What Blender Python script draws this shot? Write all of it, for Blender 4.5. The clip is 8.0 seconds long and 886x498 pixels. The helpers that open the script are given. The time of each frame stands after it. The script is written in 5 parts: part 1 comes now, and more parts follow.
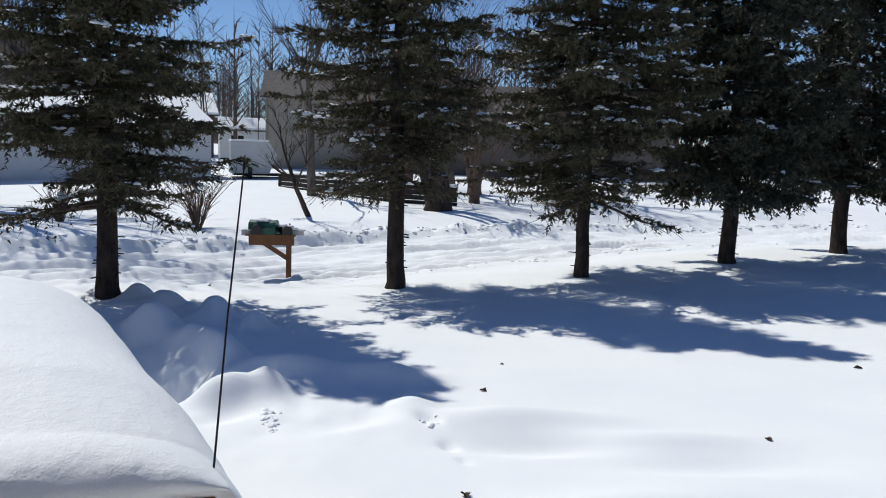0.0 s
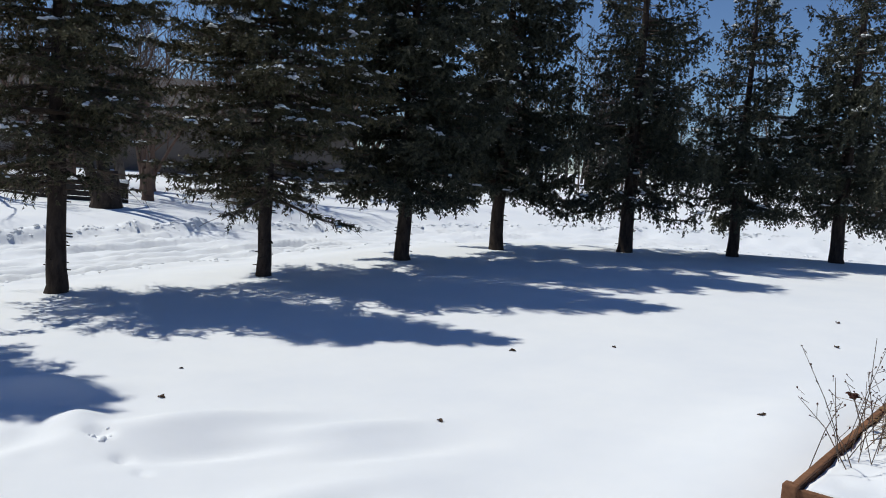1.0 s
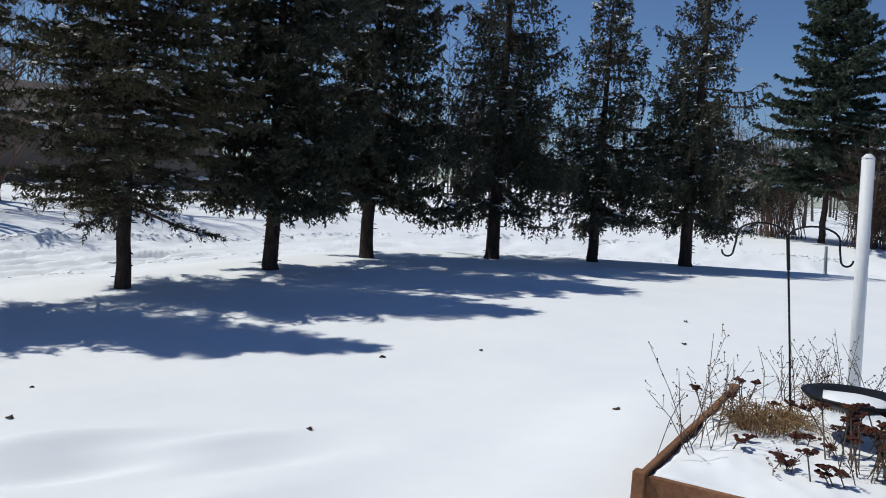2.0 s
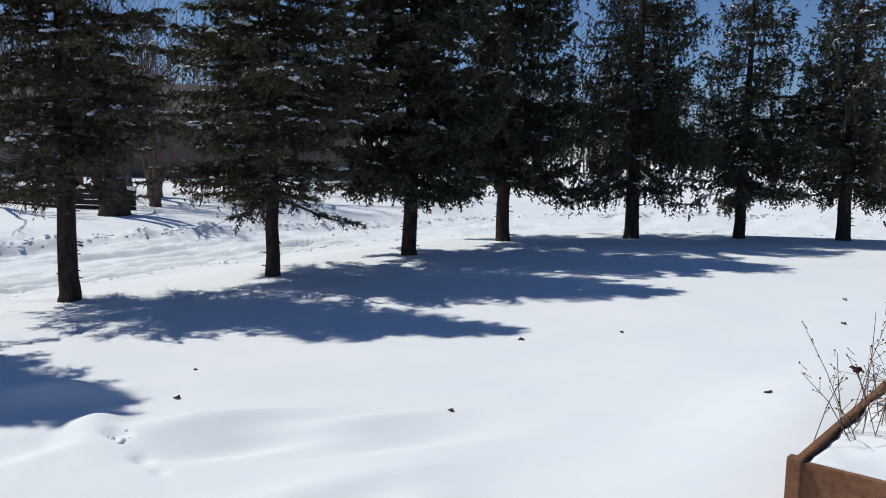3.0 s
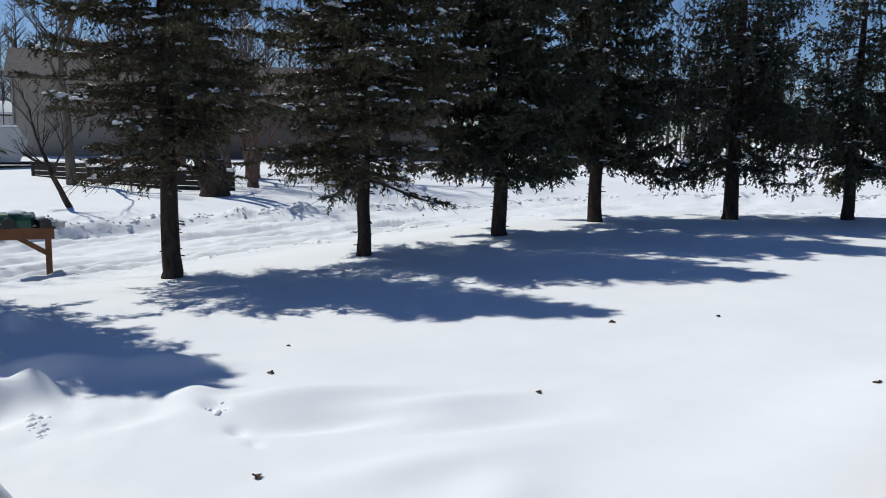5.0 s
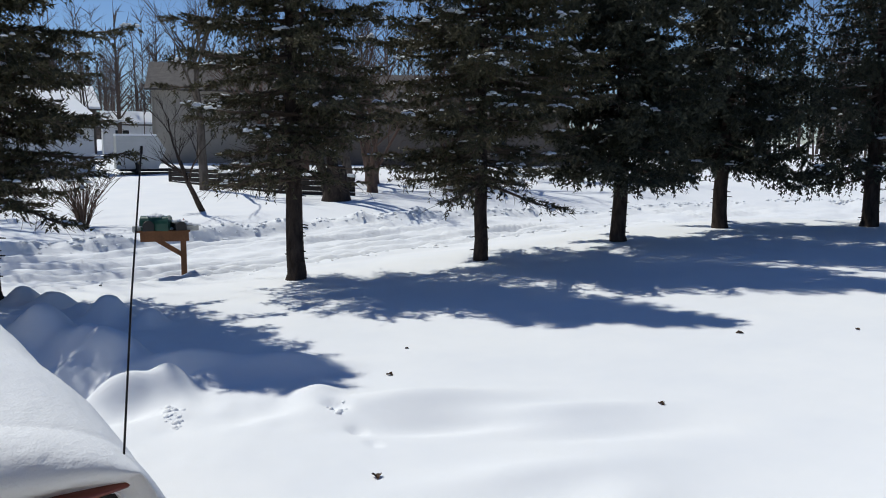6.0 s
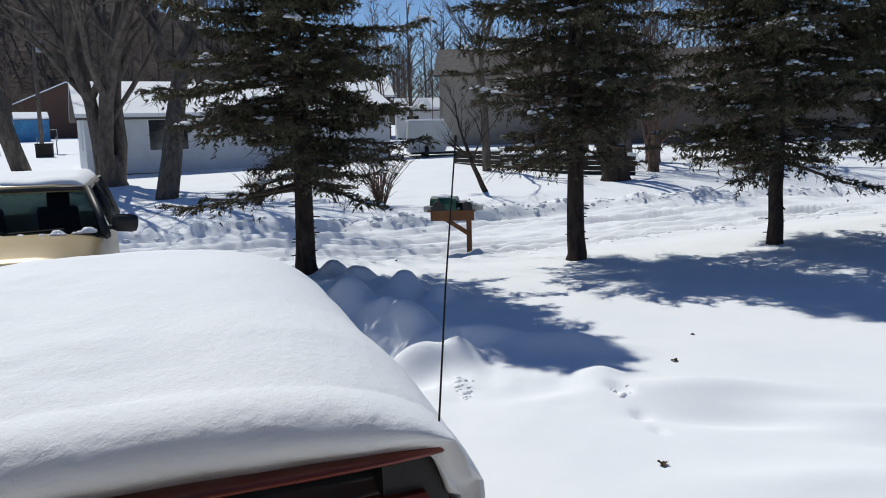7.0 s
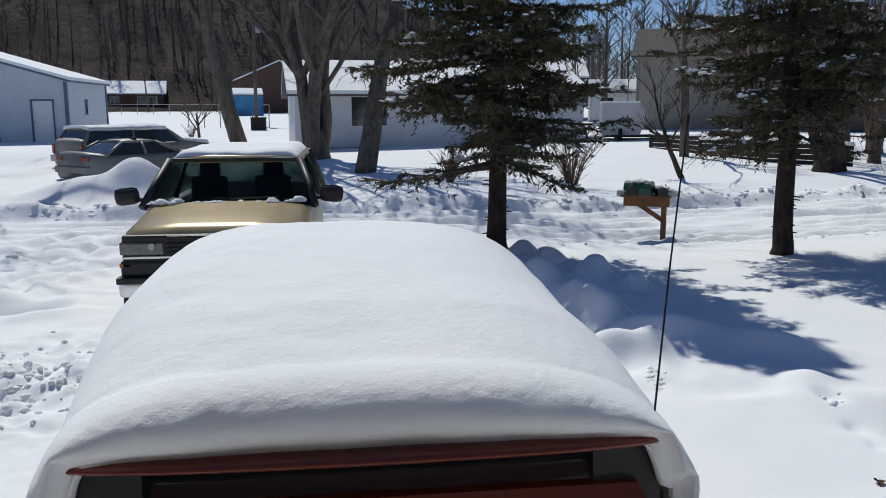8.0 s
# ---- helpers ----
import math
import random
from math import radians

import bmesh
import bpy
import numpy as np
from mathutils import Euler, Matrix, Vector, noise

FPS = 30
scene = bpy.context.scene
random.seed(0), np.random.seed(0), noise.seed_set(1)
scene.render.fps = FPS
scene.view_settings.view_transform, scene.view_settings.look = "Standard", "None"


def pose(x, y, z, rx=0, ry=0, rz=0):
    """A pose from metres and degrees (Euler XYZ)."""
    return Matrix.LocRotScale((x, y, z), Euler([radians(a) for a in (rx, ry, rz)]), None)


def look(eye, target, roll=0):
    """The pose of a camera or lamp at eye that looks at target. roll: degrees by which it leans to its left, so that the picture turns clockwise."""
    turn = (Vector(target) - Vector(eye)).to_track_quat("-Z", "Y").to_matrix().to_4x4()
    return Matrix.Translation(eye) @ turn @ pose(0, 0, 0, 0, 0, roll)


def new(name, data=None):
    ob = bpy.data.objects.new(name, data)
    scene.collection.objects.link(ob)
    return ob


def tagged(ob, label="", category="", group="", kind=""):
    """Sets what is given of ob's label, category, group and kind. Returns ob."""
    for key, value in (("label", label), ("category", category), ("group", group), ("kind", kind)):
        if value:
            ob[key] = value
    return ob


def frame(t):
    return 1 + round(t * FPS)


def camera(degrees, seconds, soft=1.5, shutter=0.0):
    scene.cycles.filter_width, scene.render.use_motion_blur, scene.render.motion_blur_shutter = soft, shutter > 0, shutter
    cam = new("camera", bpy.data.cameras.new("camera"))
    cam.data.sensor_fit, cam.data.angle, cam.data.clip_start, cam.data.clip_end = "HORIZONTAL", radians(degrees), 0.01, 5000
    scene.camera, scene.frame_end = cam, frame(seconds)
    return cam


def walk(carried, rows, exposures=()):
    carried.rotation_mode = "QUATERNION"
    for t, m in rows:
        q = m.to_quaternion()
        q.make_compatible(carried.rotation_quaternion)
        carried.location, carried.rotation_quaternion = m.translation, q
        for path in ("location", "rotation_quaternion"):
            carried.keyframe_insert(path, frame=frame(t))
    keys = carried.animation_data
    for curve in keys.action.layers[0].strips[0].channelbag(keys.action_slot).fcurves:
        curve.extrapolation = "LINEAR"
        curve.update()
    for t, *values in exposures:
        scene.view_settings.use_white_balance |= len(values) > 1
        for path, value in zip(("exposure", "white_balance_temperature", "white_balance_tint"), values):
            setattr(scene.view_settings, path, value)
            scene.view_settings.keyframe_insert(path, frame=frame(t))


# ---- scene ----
cam = camera(57.89, 8.0, soft=1.0)
PATH = [
    (0.00, (0.209, -0.009, 2.180), (1.2796, 1.6632, 1.9428), 1.91),
    (0.50, (0.211, -0.019, 2.162), (1.5728, 1.4279, 1.9333), 2.55),
    (1.00, (0.174, -0.034, 2.175), (1.8083, 1.1018, 1.9753), 3.86),
    (1.20, (0.166, -0.062, 2.176), (1.8716, 0.9669, 1.9955), 4.36),
    (1.40, (0.155, -0.081, 2.177), (1.9064, 0.8705, 2.0087), 4.59),
    (1.60, (0.139, -0.094, 2.176), (1.9201, 0.8026, 2.0162), 4.55),
    (1.80, (0.124, -0.102, 2.175), (1.9196, 0.7644, 2.0187), 4.31),
    (2.00, (0.114, -0.106, 2.173), (1.9108, 0.7571, 2.0167), 3.96),
    (2.20, (0.114, -0.107, 2.171), (1.8985, 0.7806, 2.0107), 3.58),
    (2.30, (0.119, -0.107, 2.169), (1.8921, 0.8039, 2.0064), 3.40),
    (2.50, (0.138, -0.105, 2.165), (1.8752, 0.8710, 1.9947), 2.99),
    (3.00, (0.117, -0.117, 2.175), (1.7376, 1.0346, 1.9597), 1.44),
    (3.50, (0.131, -0.121, 2.157), (1.6478, 1.1623, 1.9261), 0.86),
    (4.00, (0.135, -0.105, 2.161), (1.6114, 1.2203, 1.9048), 0.44),
    (4.20, (0.143, -0.104, 2.158), (1.6216, 1.2134, 1.8810), 0.32),
    (4.40, (0.149, -0.104, 2.157), (1.6304, 1.2087, 1.8702), 0.33),
    (4.60, (0.157, -0.105, 2.158), (1.6391, 1.2072, 1.8721), 0.49),
    (4.80, (0.164, -0.104, 2.159), (1.6452, 1.2112, 1.8813), 0.74),
    (5.00, (0.171, -0.101, 2.160), (1.6464, 1.2229, 1.8926), 0.99),
    (5.20, (0.177, -0.095, 2.156), (1.6401, 1.2443, 1.9004), 1.16),
    (5.30, (0.180, -0.091, 2.153), (1.6334, 1.2594, 1.9013), 1.19),
    (5.50, (0.185, -0.079, 2.143), (1.6129, 1.3006, 1.9004), 1.22),
    (6.00, (0.162, -0.062, 2.151), (1.4322, 1.4608, 1.8930), 0.50),
    (6.50, (0.140, -0.054, 2.160), (1.1782, 1.6315, 1.8766), -0.81),
    (7.00, (0.091, -0.037, 2.167), (0.7706, 1.8196, 1.8635), -1.35),
    (7.50, (0.054, -0.009, 2.158), (0.4610, 1.9235, 1.8407), -1.06),
    (8.00, (-0.003, 0.001, 2.158), (0.2330, 1.9574, 1.8144), -0.19),
]
walk(cam, [(t, look(eye, target, roll)) for t, eye, target, roll in PATH], [(0, 0.02, 6350, 10), (1, -0.1, 6350, 10), (2.5, -0.12, 6350, 10), (5.5, -0.08, 6350, 10), (7, -0.08, 6350, 10), (8, -0.22, 6350, 10)])

# ---- light ----
SUN_DIR = Vector((-0.265, 0.964, math.tan(radians(53)))).normalized()
world = bpy.data.worlds.new("sky")
scene.world = world
world.use_nodes = True
wn = world.node_tree
sky = wn.nodes.new("ShaderNodeTexSky")
sky.sky_type = 'NISHITA'
sky.sun_disc = False
sky.sun_elevation = radians(53)
sky.sun_rotation = math.atan2(SUN_DIR.x, SUN_DIR.y)
sky.air_density = 1.0
sky.dust_density = 0.0
sky.altitude = 300
sky.ozone_density = 3.0
wn.nodes["Background"].inputs["Strength"].default_value = 0.069
tint = wn.nodes.new("ShaderNodeMix")
tint.data_type, tint.blend_type = 'RGBA', 'MULTIPLY'
tint.inputs[0].default_value = 1.0
tint.inputs[7].default_value = (0.80, 0.93, 1.16, 1)
wn.links.new(sky.outputs[0], tint.inputs[6])
wn.links.new(tint.outputs[2], wn.nodes["Background"].inputs["Color"])
sun = new("sun", bpy.data.lights.new("sun", 'SUN'))
sun.data.energy = 3.65
sun.data.angle = radians(0.53)
sun.data.color = (0.95, 0.93, 0.83)
sun.matrix_world = look(SUN_DIR * 50, (0, 0, 0))

# ---- materials ----


class Mat:
    """A principled material with chains of procedural nodes."""

    def __init__(self, name, rough=0.8, metal=0.0, spec=0.3):
        self.m = bpy.data.materials.new(name)
        self.m.use_nodes = True
        self.t = self.m.node_tree
        self.b = self.t.nodes["Principled BSDF"]
        self.b.inputs["Roughness"].default_value = rough
        self.b.inputs["Metallic"].default_value = metal
        self.b.inputs["Specular IOR Level"].default_value = spec
        self.co = self.t.nodes.new("ShaderNodeTexCoord").outputs["Object"]

    def n(self, kind, **kw):
        node = self.t.nodes.new(kind)
        for k, v in kw.items():
            node.inputs[k.replace("_", " ")].default_value = v
        return node

    def link(self, a, b):
        self.t.links.new(a, b)

    def noise(self, scale, detail=4.0, rough=0.6, stretch=None):
        nd = self.n("ShaderNodeTexNoise", Scale=scale, Detail=detail, Roughness=rough)
        src = self.co
        if stretch:
            mp = self.n("ShaderNodeMapping", Scale=stretch)
            self.link(src, mp.inputs["Vector"])
            src = mp.outputs[0]
        self.link(src, nd.inputs["Vector"])
        return nd.outputs["Fac"]

    def ramp(self, fac, stops):
        r = self.t.nodes.new("ShaderNodeValToRGB")
        el = r.color_ramp.elements
        while len(el) < len(stops):
            el.new(0.5)
        for e, (p, c) in zip(el, stops):
            e.position, e.color = p, (*c, 1)
        self.link(fac, r.inputs[0])
        return r.outputs[0]

    def mix(self, fac, a, b):
        mx = self.t.nodes.new("ShaderNodeMix")
        mx.data_type = 'RGBA'
        for s, v in ((mx.inputs[0], fac), (mx.inputs[6], a), (mx.inputs[7], b)):
            if isinstance(v, (int, float)):
                s.default_value = v
            elif isinstance(v, tuple):
                s.default_value = (*v, 1)
            else:
                self.link(v, s)
        return mx.outputs[2]

    def color(self, c):
        if isinstance(c, tuple):
            self.b.inputs["Base Color"].default_value = (*c, 1)
        else:
            self.link(c, self.b.inputs["Base Color"])
        return self

    def bump(self, height, strength=0.3, dist=0.02):
        bp = self.n("ShaderNodeBump", Strength=strength, Distance=dist)
        self.link(height, bp.inputs["Height"])
        old = self.b.inputs["Normal"].links
        if old:
            self.link(old[0].from_socket, bp.inputs["Normal"])
        self.link(bp.outputs[0], self.b.inputs["Normal"])
        return self


def simple(name, c, rough=0.7, metal=0.0, var=0.25, scale=12.0, spec=0.3, bump=0.0):
    """A plain surface with mild mottling at two scales."""
    m = Mat(name, rough, metal, spec)
    lo = tuple(v * (1 - var) for v in c)
    hi = tuple(min(1, v * (1 + var)) for v in c)
    fine = m.ramp(m.noise(scale * 4), [(0.3, lo), (0.7, hi)])
    coarse = m.ramp(m.noise(scale * 0.4), [(0.35, lo), (0.65, hi)])
    m.color(m.mix(0.5, fine, coarse))
    if bump:
        m.bump(m.noise(scale * 6), 0.5, bump)
    return m.m


def make_snow(name, big, lump):
    m = Mat(name, 0.75, 0, 0.25)
    m.color(m.ramp(m.noise(0.9), [(0.3, (0.83, 0.85, 0.88)), (0.7, (0.89, 0.90, 0.91))]))
    m.bump(m.noise(big, 3), 0.35, lump)
    m.bump(m.noise(160, 2), 0.35, 0.004)
    return m.m


SNOW = make_snow("snow", 5.0, 0.012)
CAR_SNOW = make_snow("car_snow", 34.0, 0.009)
ROAD_SNOW = make_snow("road_snow", 7.0, 0.03)


def make_bark(name, a, b, sc=1.0):
    m = Mat(name, 0.9, 0, 0.1)
    nz = m.noise(9 * sc, 6, 0.7, (1, 1, 0.35))
    m.color(m.ramp(nz, [(0.3, a), (0.65, b)]))
    m.bump(nz, 0.9, 0.03)
    return m.m


BARK = make_bark("spruce_bark", (0.018, 0.014, 0.012), (0.075, 0.057, 0.047))
GREY_BARK = make_bark("grey_bark", (0.05, 0.043, 0.037), (0.17, 0.145, 0.125), 0.7)


def make_needles(name, a, b, c):
    m = Mat(name, 0.65, 0, 0.25)
    g = m.t.nodes.new("ShaderNodeNewGeometry").outputs["Random Per Island"]
    near = m.ramp(g, [(0.0, a), (0.6, b), (1.0, c)])
    m.color(m.mix(m.ramp(m.noise(1.3), [(0.35, (0, 0, 0)), (0.65, (0.6, 0.6, 0.6))]), near, a))
    return m.m


NEEDLES = make_needles("needles_olive", (0.048, 0.046, 0.026), (0.1, 0.094, 0.048), (0.17, 0.138, 0.078))
NEEDLES_DARK = make_needles("needles_dark", (0.034, 0.036, 0.025), (0.07, 0.073, 0.046), (0.125, 0.12, 0.074))
TWIG = simple("twig_wood", (0.11, 0.08, 0.06), 0.9)

# ---- helpers of this place ----


def mesh_from(name, verts, faces, mats, smooth=False, face_mats=None):
    me = bpy.data.meshes.new(name)
    me.from_pydata([tuple(v) for v in verts] if not isinstance(verts, np.ndarray) else verts.tolist(), [],
                   faces.tolist() if isinstance(faces, np.ndarray) else faces)
    for mt in (mats if isinstance(mats, (list, tuple)) else [mats]):
        me.materials.append(mt)
    if face_mats is not None:
        me.polygons.foreach_set("material_index", face_mats)
    if smooth:
        me.polygons.foreach_set("use_smooth", [True] * len(me.polygons))
    me.update()
    return me


def part(name, data, material, parent, label="", smooth=False):
    """One mesh object, from a bmesh, a (verts, faces) pair or a mesh, under a thing or a part."""
    if isinstance(data, bmesh.types.BMesh):
        me = bpy.data.meshes.new(name)
        bmesh.ops.recalc_face_normals(data, faces=data.faces)
        data.to_mesh(me)
        data.free()
        me.materials.append(material)
        if smooth:
            me.polygons.foreach_set("use_smooth", [True] * len(me.polygons))
    elif isinstance(data, tuple):
        me = mesh_from(name, data[0], data[1], material, smooth)
    else:
        me = data
    ob = new(name, me)
    ob.parent = parent
    if label:
        tagged(ob, label)
    return ob


def thing(name, m, label, category, group="", kind=""):
    ob = new(name)
    ob.empty_display_size = 0.2
    ob.matrix_world = m
    return tagged(ob, label, category, group, kind)


def box(bm, sx, sy, sz, m=None, bevel=0.0):
    """Adds a box of that size, centred, bottom at 0, to a bmesh."""
    r = bmesh.ops.create_cube(bm, size=1.0)
    vs = r["verts"]
    bmesh.ops.transform(bm, matrix=Matrix.Diagonal((sx, sy, sz, 1)) @ Matrix.Translation((0, 0, 0.5)), verts=vs)
    if bevel:
        es = list({e for v in vs for e in v.link_edges})
        out = bmesh.ops.bevel(bm, geom=es, offset=bevel, segments=2, affect='EDGES', profile=0.6)
        vs = list({v for f in out["faces"] for v in f.verts} | {v for v in vs if v.is_valid})
    if m is not None:
        bmesh.ops.transform(bm, matrix=m, verts=vs)
    return vs


def boxed(sx, sy, sz, m=None, bevel=0.0):
    bm = bmesh.new()
    box(bm, sx, sy, sz, m, bevel)
    return bm


def tube(points, radii, sides=7):
    """Verts and faces of a bent, tapered tube."""
    pts = [Vector(p) for p in points]
    V, F = [], []
    ref = Vector((0.3, 0.2, 1)).normalized()
    for i, p in enumerate(pts):
        d = (pts[min(i + 1, len(pts) - 1)] - pts[max(i - 1, 0)]).normalized()
        a = d.cross(ref)
        if a.length < 0.1:
            a = d.cross(Vector((1, 0, 0)))
        a.normalize()
        b = d.cross(a)
        for k in range(sides):
            th = 2 * math.pi * k / sides
            V.append(p + (a * math.cos(th) + b * math.sin(th)) * radii[i])
        if i:
            o = (i - 1) * sides
            for k in range(sides):
                k2 = (k + 1) % sides
                F.append((o + k, o + k2, o + sides + k2, o + sides + k))
    F.append(tuple(range(sides - 1, -1, -1)))
    F.append(tuple(range((len(pts) - 1) * sides, len(pts) * sides)))
    return V, F


def joined(*pieces):
    V, F = [], []
    for v, f in pieces:
        o = len(V)
        V += list(v)
        F += [tuple(i + o for i in q) for q in f]
    return V, F


def smooth01(v, a, b):
    s = np.clip((v - a) / (b - a), 0, 1)
    return s * s * (3 - 2 * s)


# ---- ground ----
# road centre line, seen from above
ROAD = [(-60, 19.5), (-25, 17.6), (-8, 16.5), (4, 16.2), (10, 15.9), (16, 15.6), (21, 14.7), (25.5, 12.6), (28.6, 9.4), (30.2, 5.5), (31, -1), (32, -20), (36, -60)]


def line_distance(x, y, line):
    best = np.full(np.shape(x), 1e9)
    for (ax, ay), (bx, by) in zip(line, line[1:]):
        dx, dy = bx - ax, by - ay
        s = np.clip(((x - ax) * dx + (y - ay) * dy) / (dx * dx + dy * dy), 0, 1)
        best = np.minimum(best, np.hypot(x - ax - s * dx, y - ay - s * dy))
    return best


def road_distance(x, y):
    return line_distance(x, y, ROAD)


def vnoise(x, y, sc, seed=0.0):
    """Smooth value noise on arrays."""
    x, y = np.asarray(x) * sc + 31.7 * seed, np.asarray(y) * sc + 17.3 * seed
    xi, yi = np.floor(x), np.floor(y)
    u, v = x - xi, y - yi
    u, v = u * u * (3 - 2 * u), v * v * (3 - 2 * v)

    def h(a, b):
        t = np.sin(a * 127.1 + b * 311.7 + seed * 74.7) * 43758.5453
        return t - np.floor(t)
    return ((h(xi, yi) * (1 - u) + h(xi + 1, yi) * u) * (1 - v) + (h(xi, yi + 1) * (1 - u) + h(xi + 1, yi + 1) * u) * v) * 2 - 1


# wheel ruts and trodden lines: points, half width, depth
RUTS = [
    ([(-9, 8.0), (-4.7, 9.9), (-4.1, 11.4), (-3.4, 13.2), (-2.6, 16.0), (-1.5, 18)], 0.19, 0.18),
    ([(-9, 9.3), (-4.9, 10.7), (-4.3, 12.2), (-3.5, 13.9), (-3.0, 16)], 0.18, 0.16),
    ([(-12, 11.5), (-7.0, 12.4), (-5.6, 13.6), (-4.6, 15.4), (-4.0, 17)], 0.2, 0.16), ([(-12, 13.2), (-7.4, 13.9), (-6.2, 15.2), (-5.4, 17)], 0.2, 0.15),
    ([(-5.5, 9.1), (-4.1, 9.5), (-3.5, 9.6)], 0.18, 0.15), ([(-5.5, 10.2), (-4.2, 10.5)], 0.18, 0.14),
]
# banks and hollows: x, y, half widths along and across, turn in degrees, height
BANKS = [
    (2.12, 11.55, 0.3, 0.25, 0, 0.18), (2.5, 11.1, 0.2, 0.16, 20, 0.22), (2.72, 10.5, 0.24, 0.17, 0, 0.21), (2.9, 9.95, 0.15, 0.14, 0, 0.16), (3.02, 9.35, 0.21, 0.18, 0, 0.36), (3.34, 8.95, 0.18, 0.14, 10, 0.22),
    (2.3, 10.2, 0.5, 0.9, 0, 0.10), (2.2, 8.95, 0.24, 0.4, 15, 0.36), (2.45, 8.1, 0.22, 0.42, 12, 0.28), (2.55, 7.45, 0.2, 0.3, 10, 0.22), (1.8, 9.9, 0.4, 0.5, 0, 0.14),
    (1.95, 7.1, 0.26, 0.34, 10, -0.34), (1.8, 7.9, 0.2, 0.6, 8, -0.28),
    (2.95, 6.85, 0.5, 0.16, -20, 0.18), (3.6, 6.35, 0.5, 0.2, -30, 0.16), (2.22, 6.45, 0.26, 0.17, -15, 0.21), (2.12, 6.05, 0.2, 0.13, 10, -0.05), (2.6, 6.45, 0.16, 0.2, 0, 0.2),
    (3.4, 5.4, 0.22, 0.2, 0, 0.12), (3.36, 5.05, 0.05, 0.10, 20, -0.08), (3.27, 4.62, 0.045, 0.07, 10, -0.05), (3.2, 4.3, 0.04, 0.06, 0, -0.03),
    (3.9, 4.8, 0.75, 0.22, -28, 0.12), (3.85, 4.25, 0.6, 0.16, -30, -0.08), (4.6, 3.9, 0.7, 0.16, -32, 0.07), (4.55, 3.4, 0.7, 0.16, -32, -0.05), (3.6, 3.2, 0.7, 0.2, -25, 0.06), (3.6, 2.5, 0.5, 0.25, 20, 0.05), (3.0, 5.4, 0.4, 0.2, -10, -0.05),
    (-5.5, 21.8, 0.55, 0.5, 10, 0.5), (-5.9, 21.7, 1.3, 0.7, 12, 0.35), (-4.7, 22.3, 1.1, 0.6, 0, 0.35), (-7.0, 21.3, 1.0, 0.6, 0, 0.25), (6.4, 1.0, 1.9, 0.7, -4.5, 0.17), (-10.0, 33, 3.0, 1.0, 5, 0.35), (-14, 31, 3.0, 1.2, 0, 0.4),
]


